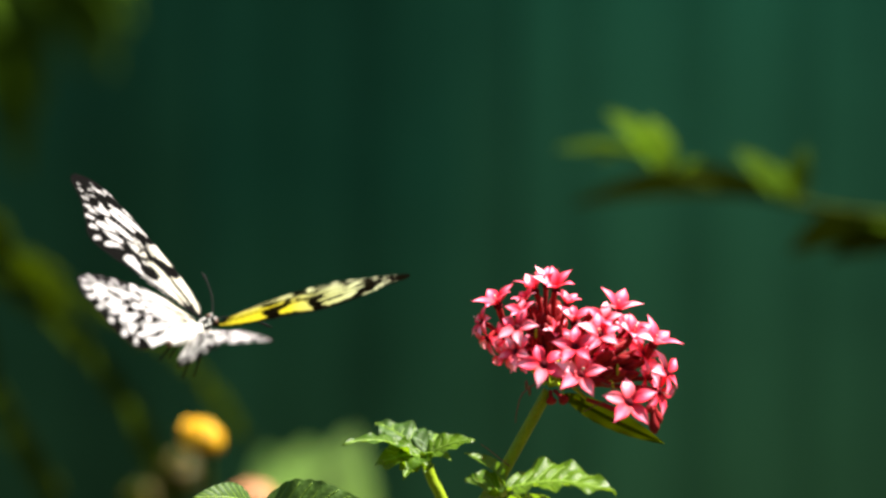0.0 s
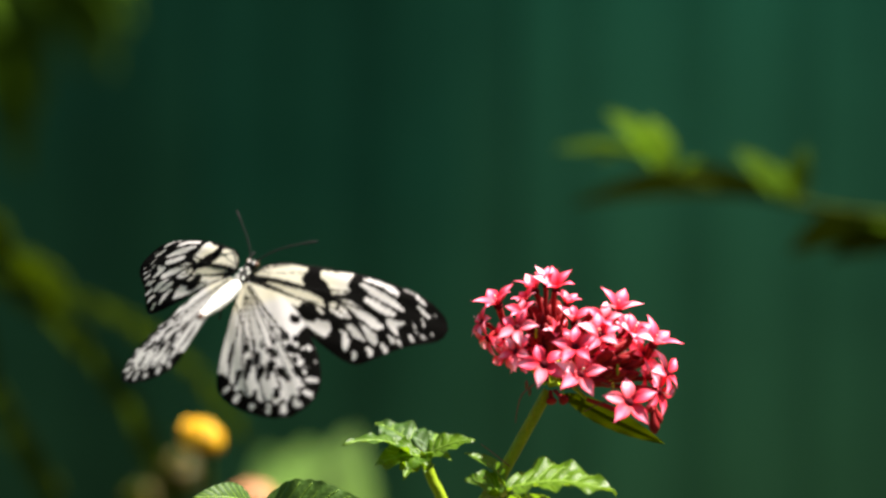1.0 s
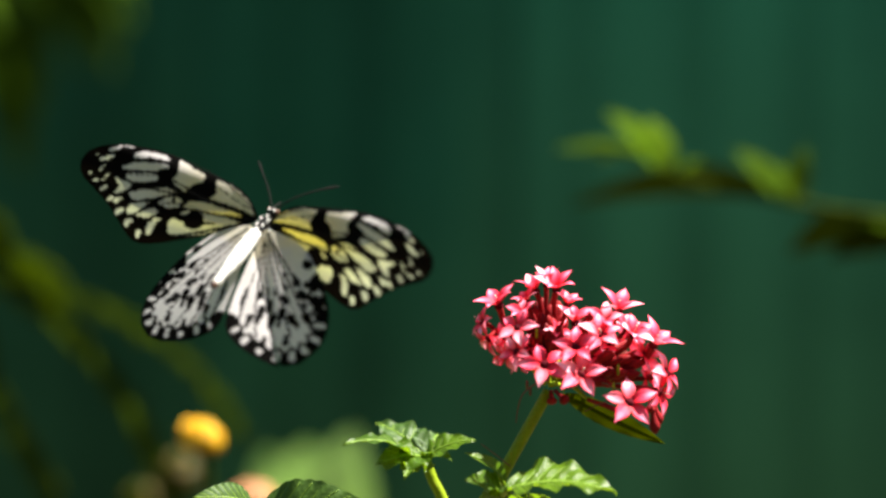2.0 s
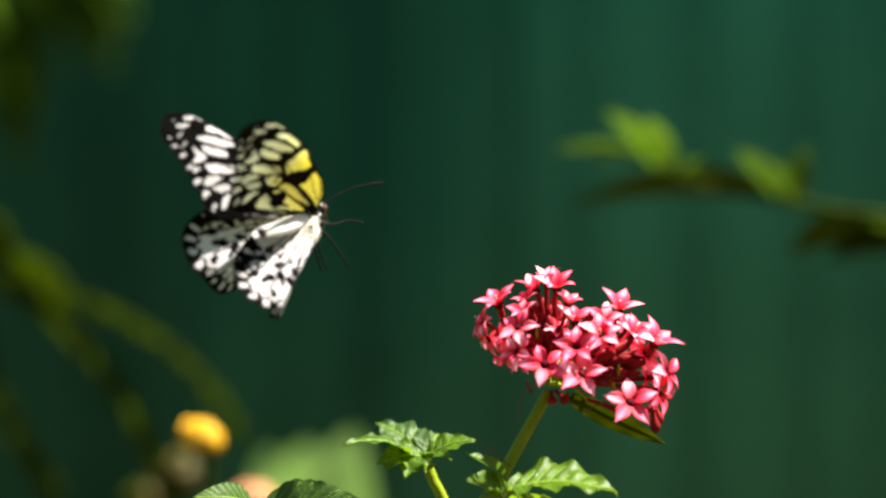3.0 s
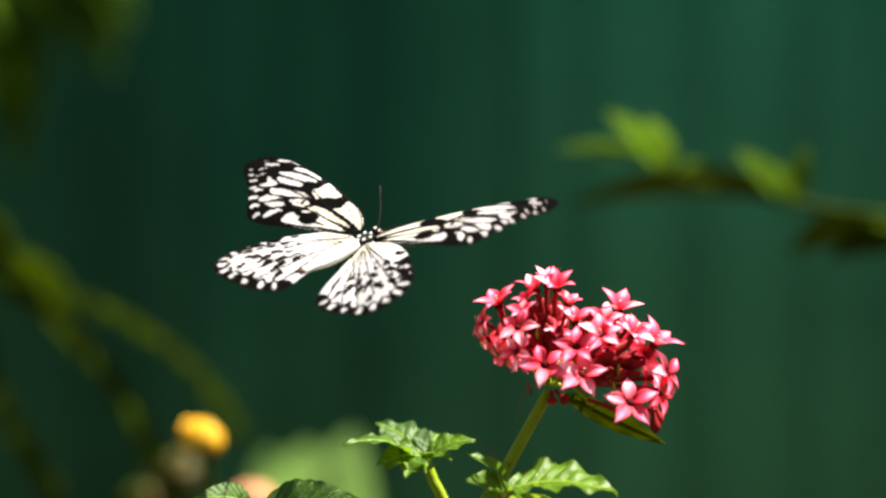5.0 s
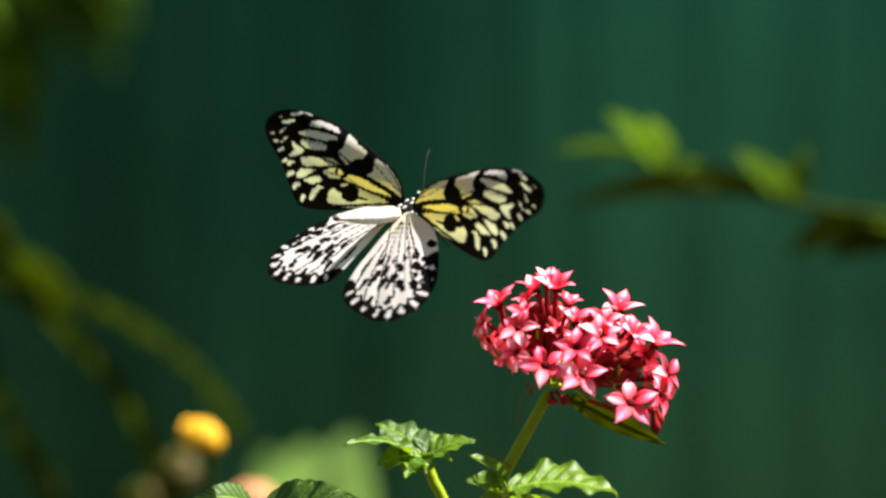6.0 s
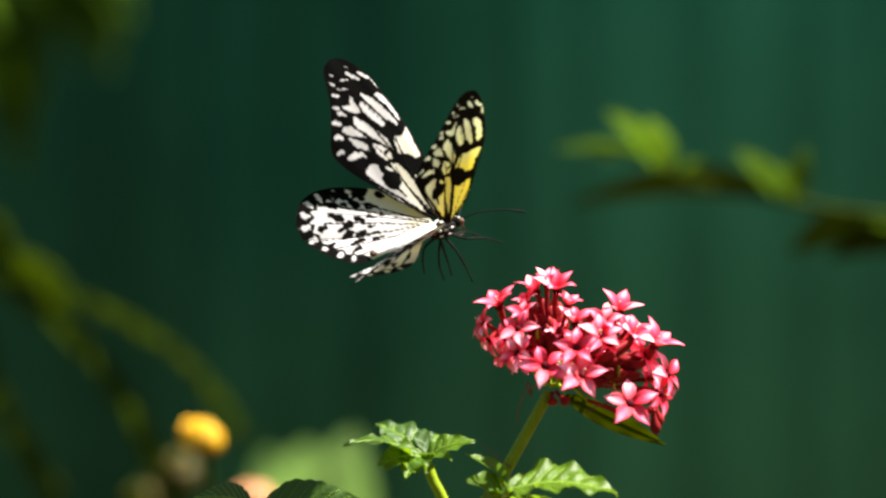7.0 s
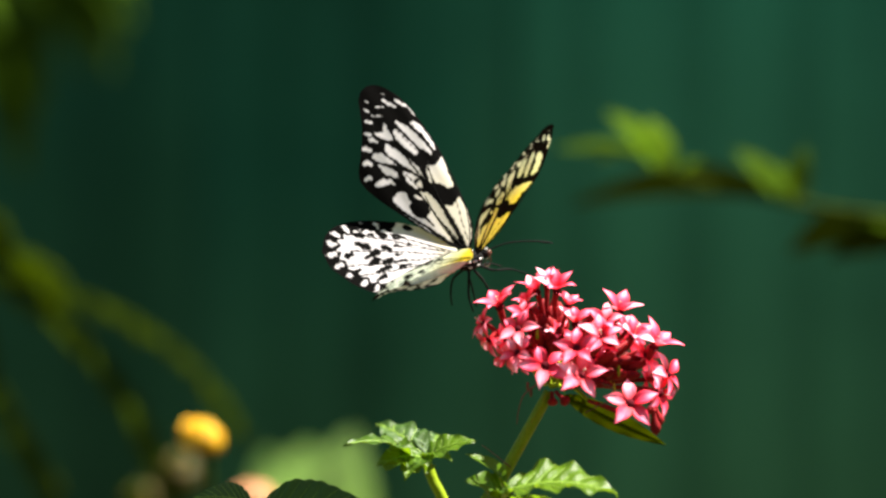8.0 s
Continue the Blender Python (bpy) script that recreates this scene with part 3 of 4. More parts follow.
def build_shoot():
    foot = Vector((0.03, 0.04, 0.0))

    def at(x, z, y=0.0):
        return spot(x, z, 0.025 + y * 0.7)

    plant = thing("pentas_shoot", Matrix.Translation(foot), "leafy green pentas shoot with crinkled leaves", "plant")
    inv = plant.matrix_basis.inverted()
    top = at(-0.55, -6.5)
    stem(plant, [foot, (0.025, 0.03, 0.5), (0.018, 0.028, 0.8), (0.0115, 0.026, 0.87), at(0.5, -9.2), at(-0.02, -7.75), at(-0.32, -7.15), top], 0.0021, 0.0017, inverse=inv)
    leaf(plant, top + Vector((-0.004, -0.008, 0.001)), at(-3.08, -6.05, -0.030), (-0.1, -0.34, 0.93), 0.012, label="crinkled green leaf arching over", droop=0.28, fold=0.15, pleat=0.03, wave=0.05, seed=0.6, ribs=6, inverse=inv, point=0.7)
    leaf(plant, top + Vector((0, -0.004, 0)), at(-2.05, -6.7, -0.024), (-0.15, -0.72, 0.62), 0.017, droop=0.25, fold=0.1, pleat=0.04, wave=0.09, seed=3.0, ribs=6, inverse=inv, point=0.65)
    leaf(plant, top + Vector((0, -0.006, 0)), at(1.0, -5.92, -0.012), (0.15, -0.5, 0.85), 0.012, droop=0.2, fold=0.2, pleat=0.03, wave=0.04, seed=2, ribs=6, inverse=inv)
    leaf(plant, top, at(-2.1, -5.4, 0.02), (0.25, -0.6, 0.75), 0.015, LEAF_DARK, droop=0.1, fold=0.25, pleat=0.05, wave=0.07, seed=1, ribs=6, inverse=inv)
    leaf(plant, top, at(-0.15, -5.75, 0.02), (0.1, -0.7, 0.7), 0.013, LEAF_DARK, droop=0.2, fold=0.25, pleat=0.05, wave=0.06, ribs=6, inverse=inv)
    leaf(plant, top + Vector((-0.003, -0.006, 0)), at(-1.2, -7.1, -0.026), (0.1, -0.75, 0.6), 0.011, droop=0.3, pleat=0.04, wave=0.08, inverse=inv, point=0.7)
    leaf(plant, top, at(0.25, -6.55, -0.018), (0.3, -0.7, 0.6), 0.008, droop=0.35, pleat=0.05, wave=0.05, inverse=inv)
    return plant


SHOOT = build_shoot()


def build_low_leaves():
    foot = Vector((-0.06, 0.02, 0.0))
    plant = thing("low_pentas", Matrix.Translation(foot), "dark green leaves of a low pentas shoot", "plant")
    inv = plant.matrix_basis.inverted()
    top = spot(-5.1, -9.0, 0.005)
    stem(plant, [foot, (-0.058, 0.015, 0.5), top], 0.003, 0.002, inverse=inv)
    leaf(plant, spot(-5.9, -7.95, 0.0), spot(-7.75, -7.72, -0.01), (-0.55, -0.7, 0.35), 0.012, LEAF_DARK, droop=0.22, fold=0.1, pleat=0.04, inverse=inv)
    leaf(plant, spot(-5.7, -8.2, 0.0), spot(-2.1, -8.1, -0.012), (-0.50, -0.7, 0.40), 0.020, LEAF_DARK, droop=0.14, fold=0.1, pleat=0.03, wave=0.02, inverse=inv)
    stem(plant, [top, spot(-5.4, -8.6, 0.003), spot(-5.7, -8.2, 0.0)], 0.0012, 0.0009, name="petiole", inverse=inv)
    return plant


build_low_leaves()


# ---- plants behind, out of focus ----
def build_lantana(name, label, x, z, y, w, h, mats, seed, lean=0.0):
    """A small dome of many little flowers on a stem, with its whorl of leaves."""
    r = random.Random(seed)
    c = spot(x, z, y)
    far = 1 + y / DIST
    w, h = w * far, h * far
    foot = Vector((c.x + 0.02, c.y + 0.02, 0))
    plant = thing(name, Matrix.Translation(foot), label, "flower", "lantana heads")
    inv = plant.matrix_basis.inverted()
    stem(plant, [foot, (c.x + 0.015, c.y + 0.015, c.z * 0.5), c + Vector((0.004, 0.005, -0.03)), c - Vector((0, 0, h * 1.1 + 0.001))], 0.003, 0.0012, TWIG, inverse=inv)
    bm = bmesh.new()
    blob(bm, (0, 0, 0), (0.0009, 0.0036, 0.0036), Matrix.Rotation(radians(90), 3, "Y"), 6, 20)
    for v in bm.verts:
        d = math.hypot(v.co.x, v.co.y)
        lobes = 0.72 + 0.28 * math.cos(5 * math.atan2(v.co.y, v.co.x))
        v.co.x, v.co.y, v.co.z = v.co.x * lobes, v.co.y * lobes, v.co.z + d * d * 40
    mes = [mesh_of("floret", bm, mats[0])]
    for mat in mats[1:]:
        me = mes[0].copy()
        me.materials[0] = mat
        mes.append(me)
    for k in range(34):
        u, a = 1 - (k + 0.5) / 34 * 1.5, k * 2.39996
        d = Vector((math.sqrt(max(0, 1 - u * u)) * math.cos(a), math.sqrt(max(0, 1 - u * u)) * math.sin(a), u))
        p = c + Matrix.Rotation(lean, 3, "Y") @ Vector((d.x * w, d.y * w, d.z * h))
        m = inv @ frame_of(p, p + d.orthogonal(), d)
        part("floret", mes[k % len(mes)], None, plant, "", m @ Matrix.Scale(far * r.uniform(0.8, 1.2), 4))
    return plant


build_lantana("lantana", "golden yellow lantana flower head on a thin stem", -7.5, -5.85, 0.46, 0.0056, 0.0034, [YELLOW], 1, 0.2)
build_lantana("lantana", "peach pink lantana flower head beside pale leaves", -5.9, -7.85, 0.62, 0.0060, 0.0044, [PEACH], 2)
build_lantana("lantana", "faded brownish lantana flower head going to seed", -8.2, -7.0, 0.85, 0.0044, 0.0054, [DULL, OLIVE], 3, 0.3)
build_lantana("lantana", "faded brownish lantana flower head going to seed", -9.3, -7.8, 0.85, 0.0056, 0.0036, [DULL, OLIVE], 4)


def build_pale_leaves():
    foot = Vector((-0.10, 1.7, 0))
    plant = thing("broad_leaf_plant", Matrix.Translation(foot), "broad pale green leaves lit by the sun", "plant")
    inv = plant.matrix_basis.inverted()
    top = spot(-4.2, -10.4, 1.68)
    stem(plant, [foot, (-0.10, 1.7, 0.4), top], 0.004, 0.003, inverse=inv)
    for (bx, bz), (tx, tz), yb, w, face in (((-4.0, -10.4), (-2.75, -5.6), 0.50, 0.034, (0.1, -0.9, 0.45)), ((-5.0, -10.2), (-5.5, -6.2), 0.60, 0.030, (0.1, -0.9, 0.4)),
                                            ((-4.5, -10.3), (-4.2, -6.0), 0.56, 0.040, (0, -0.9, 0.45)), ((-3.6, -10.4), (-3.4, -6.4), 0.48, 0.036, (0.2, -0.85, 0.5))):
        leaf(plant, spot(bx, bz, yb + 1.2), spot(tx, tz, yb + 1.14), face, w * 2.2, LEAF_PALE, droop=0.1, fold=0.1, inverse=inv, point=0.95)


build_pale_leaves()


def build_branch():
    """A leafy twig that reaches in from beyond the flower head."""
    foot = Vector((0.52, 0.76, 0.0))
    plant = thing("leafy_branch", Matrix.Translation(foot), "leafy shrub branch with lime green young leaves", "shrub")
    inv = plant.matrix_basis.inverted()
    Y = 0.66
    stem(plant, [foot, (0.50, 0.74, 0.6), spot(17.5, -2.0, 0.70), spot(14.6, 0.6, Y), spot(12.2, 1.2, Y), spot(10.6, 1.5, Y), spot(8.2, 1.95, Y), spot(6.7, 2.6, Y), spot(6.0, 3.2, Y)], 0.0034, 0.0009, TWIG, inverse=inv)
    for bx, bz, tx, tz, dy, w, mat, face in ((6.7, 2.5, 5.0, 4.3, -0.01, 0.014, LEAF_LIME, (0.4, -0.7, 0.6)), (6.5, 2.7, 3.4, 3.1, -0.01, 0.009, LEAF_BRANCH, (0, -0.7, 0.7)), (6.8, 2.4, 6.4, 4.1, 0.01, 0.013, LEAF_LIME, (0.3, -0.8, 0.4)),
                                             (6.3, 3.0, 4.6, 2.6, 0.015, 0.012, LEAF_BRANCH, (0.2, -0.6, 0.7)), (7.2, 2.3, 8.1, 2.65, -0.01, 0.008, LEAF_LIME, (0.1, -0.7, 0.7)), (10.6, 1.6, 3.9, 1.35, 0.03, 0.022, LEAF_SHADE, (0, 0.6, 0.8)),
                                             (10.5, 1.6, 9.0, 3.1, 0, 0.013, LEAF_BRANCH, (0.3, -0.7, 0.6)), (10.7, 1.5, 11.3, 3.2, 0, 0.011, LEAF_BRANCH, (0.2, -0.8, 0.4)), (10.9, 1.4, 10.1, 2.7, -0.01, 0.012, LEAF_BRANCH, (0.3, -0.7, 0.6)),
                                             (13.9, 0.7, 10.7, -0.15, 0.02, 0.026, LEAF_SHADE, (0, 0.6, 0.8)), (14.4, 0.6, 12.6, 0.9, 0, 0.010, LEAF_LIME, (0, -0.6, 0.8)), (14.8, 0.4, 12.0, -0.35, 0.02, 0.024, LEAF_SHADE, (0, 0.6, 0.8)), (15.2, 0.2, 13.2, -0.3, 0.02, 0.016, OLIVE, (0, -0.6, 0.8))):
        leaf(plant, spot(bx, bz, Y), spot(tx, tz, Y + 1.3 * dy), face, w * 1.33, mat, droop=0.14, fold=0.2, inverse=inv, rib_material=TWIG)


build_branch()


def build_frond(name, label, points, y, leaflet, count, material, seed, thick=0.006):
    """An arching frond: a thick stalk with pairs of narrow leaflets."""
    r = random.Random(seed)
    pts = [spot(px, pz, y) for px, pz in points]
    foot = Vector((pts[0].x - 0.05, pts[0].y + 0.05, 0))
    plant = thing(name, Matrix.Translation(foot), label, "plant", "arching fronds")
    inv = plant.matrix_basis.inverted()
    stem(plant, [foot, (foot.x * 0.9 + pts[0].x * 0.1, foot.y, pts[0].z * 0.6)] + pts, thick * 1.1, thick * 0.5, OLIVE, inverse=inv)
    line = curve_points(pts, 12)
    me = leaf_mesh("leaflet", material, leaflet, leaflet * 0.3, 0.25, 0.2)
    for k in range(count):
        i = int((k + 0.5) / count * (len(line) - 2))
        p, way = line[i], (line[i + 1] - line[i]).normalized()
        for sgn in (1, -1):
            out = (way * 0.9 + Vector((0, -0.3, 1)).cross(way).normalized() * sgn * r.uniform(0.3, 0.7) + Vector((0, r.uniform(-0.4, 0.4), r.uniform(-0.3, 0.1)))).normalized()
            part("leaflet", me, None, plant, "", inv @ frame_of(p, p + out, (r.uniform(-0.3, 0.3), -0.4, 0.9)) @ Matrix.Scale(r.uniform(0.75, 1.15) * (0.95 + 0.15 * math.sin(k * 1.9 + seed)), 4))
    return plant


# the sun reaches these fronds; their shade is put into the dark olive colours
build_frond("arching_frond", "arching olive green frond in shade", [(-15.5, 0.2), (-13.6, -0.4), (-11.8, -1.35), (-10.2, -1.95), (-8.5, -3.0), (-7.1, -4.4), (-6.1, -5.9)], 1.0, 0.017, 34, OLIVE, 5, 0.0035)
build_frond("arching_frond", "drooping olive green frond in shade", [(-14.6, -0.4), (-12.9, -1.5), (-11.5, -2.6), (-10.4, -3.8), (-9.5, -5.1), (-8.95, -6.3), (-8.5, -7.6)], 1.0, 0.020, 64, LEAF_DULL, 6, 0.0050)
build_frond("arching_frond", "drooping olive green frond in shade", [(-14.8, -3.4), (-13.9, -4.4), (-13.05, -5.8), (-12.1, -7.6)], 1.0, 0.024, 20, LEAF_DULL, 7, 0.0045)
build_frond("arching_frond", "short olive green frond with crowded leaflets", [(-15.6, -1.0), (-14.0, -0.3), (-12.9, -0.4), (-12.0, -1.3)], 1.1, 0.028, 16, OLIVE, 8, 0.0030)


def build_overhang():
    """Leaves of a shrub that hang in from above."""
    foot = Vector((-1.0, 2.2, 0.0))
    plant = thing("overhanging_shrub", Matrix.Translation(foot), "shrub with drooping dull green leaves", "shrub")
    inv = plant.matrix_basis.inverted()
    Y = 2.1
    stem(plant, [foot, (-1.0, 2.15, 0.9), spot(-21, 7, Y), spot(-16.5, 9.4, Y), spot(-12.5, 9.3, Y), spot(-10.2, 8.6, Y)], 0.012, 0.003, WOOD, inverse=inv)
    for bx, bz, tx, tz, w, face in ((-12.4, 9.2, -9.5, 7.0, 0.015, (0.2, -0.6, 0.7)), (-11.8, 8.9, -9.3, 8.0, 0.016, (0.2, -0.6, 0.7)), (-12.2, 8.8, -10.2, 5.4, 0.015, (0.3, -0.6, 0.6)), (-12.6, 8.6, -11.1, 5.2, 0.014, (0.3, -0.6, 0.6)), (-11.6, 8.6, -10.0, 6.2, 0.012, (0.3, -0.6, 0.6)),
                                    (-13.6, 8.4, -12.1, 6.2, 0.016, (0.4, -0.6, 0.5)), (-14.0, 7.6, -12.8, 3.4, 0.017, (0.5, -0.6, 0.5)), (-14.4, 7.2, -13.4, 3.0, 0.018, (0.4, -0.7, 0.5)), (-13.4, 7.4, -12.4, 4.4, 0.014, (0.4, -0.7, 0.5)), (-14.2, 5.6, -13.0, 2.2, 0.016, (0.4, -0.7, 0.5)),
                                    (-13.2, 9.2, -11.6, 6.6, 0.016, (0.2, -0.6, 0.7)), (-13.0, 9.0, -10.8, 8.4, 0.016, (0.1, -0.7, 0.6)), (-15.0, 8.6, -13.4, 6.4, 0.02, (0.4, -0.6, 0.6))):
        leaf(plant, spot(bx, bz, Y), spot(tx, tz, Y - 0.03), face, w * 2.2, LEAF_BRANCH, droop=0.2, fold=0.15, inverse=inv, rib_material=TWIG)


build_overhang()


# ---- the butterfly ----
# Wing outlines in millimetres from the root: along the wing, and towards its leading edge.
FORE_TOP = [(0, 0.8), (3.3, 3.9), (8.4, 6.7), (15.6, 7.9), (25.9, 8.5), (34.7, 9.3), (43, 8.9), (51, 7.4), (57.2, 5.6), (62, 3.0), (64.8, 0.4), (65.9, -2.6)]
FORE_LOW = [(0, -0.8), (5, -4.8), (14.8, -11.0), (24, -16.0), (31, -19.4), (37, -21.2), (41, -20.2), (45.5, -17.0), (52, -12.6), (58, -9.8), (62.4, -7.9), (65.0, -5.6), (65.9, -2.6)]
HIND_TOP = [(0, 1), (4.2, 6), (11, 11.2), (21.5, 13.9), (32.2, 14.3), (39.8, 12.0), (44.3, 7.4), (46.3, 1)]
HIND_LOW = [(0, -1), (6, -5.2), (14, -10.2), (22, -14.8), (29.0, -17.9), (34.7, -16.3), (40.1, -11.4), (44.4, -5.2), (46.3, 1)]
# Pale patches between the black veins, as outlines in millimetres: near the root, in the middle, and towards the outer margin.
F_BASAL = [[(1.0, 0.4), (3.3, 3.4), (8.4, 6.2), (15.6, 7.4), (18.9, 6.9), (16.9, 3.6), (17.6, 0.5), (11.5, 0.7), (5.9, 0.6)], [(3.3, -1.0), (9.9, -0.4), (17.5, -0.9), (23.4, -2.1), (25.3, -4.9), (21.2, -4.7), (15.3, -3.7), (7.6, -2.5)],
           [(4.2, -2.5), (11.4, -3.3), (18.2, -4.2), (23.1, -5.0), (26.2, -7.7), (28.9, -10.9), (28.2, -14.2), (25.9, -14.9), (21.7, -12.9), (15.7, -9.7), (9.3, -6.2)], [(5.5, -4.9), (13.5, -8.9), (18.9, -11.6), (22.0, -13.9), (17.0, -11.9), (11.9, -9.2)]]
F_DISCAL = [[(21.0, 5.4), (21.9, 7.3), (25.9, 7.9), (29.4, 8.6), (33.3, 8.9), (32.5, 7.0), (31.5, 4.5), (32.3, 1.9), (29.5, 0.0), (26.2, -0.2), (25.2, 1.8)], [(33.9, 7.5), (37.8, 8.7), (42.2, 8.2), (46.1, 7.5), (48.3, 5.2), (46.9, 3.8), (42.4, 5.7), (37.4, 6.8)],
            [(34.4, 5.2), (36.6, 6.2), (42.6, 4.6), (47.9, 2.4), (50.9, 0.2), (49.1, -0.7), (44.4, 0.9), (38.4, 2.8)], [(36.3, 0.5), (39.4, 2.0), (44.4, 0.2), (48.4, -1.4), (47.3, -3.2), (43.3, -3.0), (39.2, -1.4)],
            [(26.0, -3.5), (28.3, -2.4), (32.1, -4.1), (34.5, -6.8), (31.1, -7.4), (27.3, -6.0)], [(28.3, -1.2), (33.5, -1.0), (37.7, -2.9), (42.9, -5.3), (45.6, -7.0), (42.9, -8.9), (37.5, -6.3), (32.8, -4.0)]]
F_OUTER = [[(36.6, -7.1), (41.8, -8.9), (44.4, -11.4), (43.4, -13.7), (40.5, -12.3)], [(32.3, -9.1), (35.2, -8.7), (38.6, -11.0), (41.0, -13.0), (38.0, -13.2), (34.9, -11.8)], [(31.0, -10.9), (33.7, -11.3), (35.6, -14.7), (34.8, -17.9), (33.0, -16.7), (32.7, -13.7)],
           [(45.0, -3.7), (48.2, -3.6), (53.0, -4.2), (49.7, -6.1), (50.8, -8.8), (48.4, -8.2), (45.8, -5.6)], [(46.4, -8.9), (49.2, -9.8), (50.5, -11.5), (48.0, -11.7)]]
# Single spots and strokes: each end's place and half width, millimetres.
F_SPOTS = [(37.4, -17.6, 1.0, 37.9, -18.9, 1.0), (41.8, -15.4, 1.1, 42.8, -16.8, 1.15), (46.0, -13.1, 1.05, 47.2, -14.4, 1.05), (50.6, -10.4, 0.9, 51.6, -11.4, 0.9), (54.0, -8.0, 0.75, 55.2, -9.1, 0.75), (57.6, -6.6, 0.6, 59.0, -7.6, 0.6), (60.6, -5.2, 0.4, 61.6, -5.9, 0.4),
           (54.3, -3.4, 0.5, 55.8, -6.2, 0.5), (57.0, -1.3, 0.5, 58.2, -3.8, 0.5), (53.6, 6.0, 0.75, 57.0, 3.6, 0.85), (55.3, 2.1, 0.75, 59.0, -0.4, 0.8), (60.2, 1.4, 0.3, 61.6, 0.2, 0.3), (49.5, 7.3, 0.4, 52.5, 6.6, 0.4)]
# Black bars, spots and veins that lie over the pale parts.
F_BARS = [[(18.9, 8.4), (21.4, 7.8), (22.3, 4.8), (24.8, 1.9), (25.9, -0.7), (26.6, -3.6), (25.3, -4.3), (23.3, -1.9), (18.2, 0.3), (16.4, 3.1)], [(33.3, 9.0), (36.0, 8.2), (35.0, 4.6), (36.7, 1.4), (35.2, -0.2), (33.0, 1.1), (31.5, 4.5)], [(16.4, -7.0), (18.4, -4.7), (21.9, -5.0), (23.8, -7.6), (23.4, -10.2), (20.2, -10.8), (17.6, -9.4)]]
F_DOTS = [(29.4, -3.9, 0.75, 29.6, -4.1, 0.75), (21.0, -8.0, 1.7, 26.4, -8.8, 0.9), (26.0, -2.6, 0.7, 25.4, -6.2, 0.35), (13.0, -6.4, 0.25, 19.0, -8.4, 0.8)]
F_VEINS = [(2, 0.2, 0.30, 14, -0.1, 0.55), (14, -0.1, 0.55, 26, -1.6, 0.45), (26, -1.6, 0.4, 44, -3.9, 0.3), (2, -0.6, 0.22, 14, -3.6, 0.28), (14, -3.6, 0.28, 26, -5.6, 0.3), (2, -1.4, 0.30, 12, -7.8, 0.45), (12, -7.8, 0.45, 24, -14.6, 0.4), (25, 1.2, 0.25, 37, 2.0, 0.25),
           (4, 1.9, 0.14, 17, 5.0, 0.16), (36, 6.6, 0.2, 50, 3.6, 0.2), (27, -4.6, 0.2, 36, -7.4, 0.25), (36, 2.0, 0.2, 50, -2.0, 0.2)]
H_MARKS = [(25.4, -5.9, 1.3, 29.6, -8.3, 0.69), (24.2, -2.8, 0.99, 26.6, -3.4, 0.69), (29.0, -3.2, 1.42, 31.6, -5.2, 0.69), (28.6, 0.2, 1.54, 32.6, -2.4, 0.62), (24.2, 1.4, 1.18, 26.0, 2.2, 0.95), (31.4, 2.4, 1.54, 34.8, 3.6, 0.75), (33.0, 7.0, 1.67, 35.4, 8.0, 0.88), (25.4, 6.8, 1.42, 26.6, 8.6, 1.4), (29.2, 7.4, 1.06, 29.8, 7.6, 0.88),
           (28.2, 10.8, 1.54, 33.6, 12.2, 1.27), (22.6, 9.6, 1.12, 23.2, 9.8, 1.21), (16.2, 11.0, 1.48, 16.6, 11.2, 1.59), (17.2, 3.6, 0.81, 17.4, 3.6, 0.88), (39.0, 10.0, 0.93, 39.5, 9.6, 0.88), (27.6, -10.2, 1.18, 30.2, -11.8, 0.55), (21.4, 12.6, 0.93, 22.0, 13.4, 1.14), (36.8, -0.6, 0.81, 38.4, -1.4, 1.27), (35.2, -7.0, 0.69, 37.0, -8.4, 1.27), (19.5, -3.0, 0.5, 22.5, -3.6, 0.5), (20.5, 5.6, 0.5, 22.0, 6.2, 0.8), (34.6, -11.0, 0.5, 36.4, -12.6, 0.9), (18.6, 6.4, 0.5, 21.4, 7.2, 0.85), (19.4, 2.6, 0.4, 22.0, 3.0, 0.75), (17.6, -4.4, 0.4, 21.4, -5.8, 0.8), (18.0, -9.2, 0.4, 22.6, -11.6, 0.8), (20.4, -0.6, 0.35, 22.4, -0.9, 0.6)]
H_VEINS = [(3.7, -0.9, 0.18, 24.4, -8.1, 0.38), (3.7, -1.1, 0.15, 30.1, -15.1, 0.38), (4.4, -0.6, 0.18, 26.5, -4.5, 0.37), (4.4, -0.2, 0.18, 36.7, 0.7, 0.38), (4.3, 0.9, 0.18, 37.5, 7.9, 0.38), (3.9, 1.3, 0.18, 33.7, 10.9, 0.38), (24.4, -8.1, 0.28, 38.5, -10.4, 0.32), (26.5, -4.5, 0.28, 41.0, -5.4, 0.32)]


HINGE = -4.4   # where the hindwing's inner lobe folds, millimetres


def camber(u, v, span):
    """The wing's arch, in millimetres: the tip bends down a little."""
    return 0.9 * np.sin(np.pi * np.clip(u / span, 0, 1)) + 0.10 * np.sin(0.9 * v + 0.08 * u) - 1.2 * (u / span) ** 3 - 0.004 * (v - 1) ** 2 - (0.068 if span > 50 else 0.012) * np.clip(v - 3.5, 0, 12) ** 2


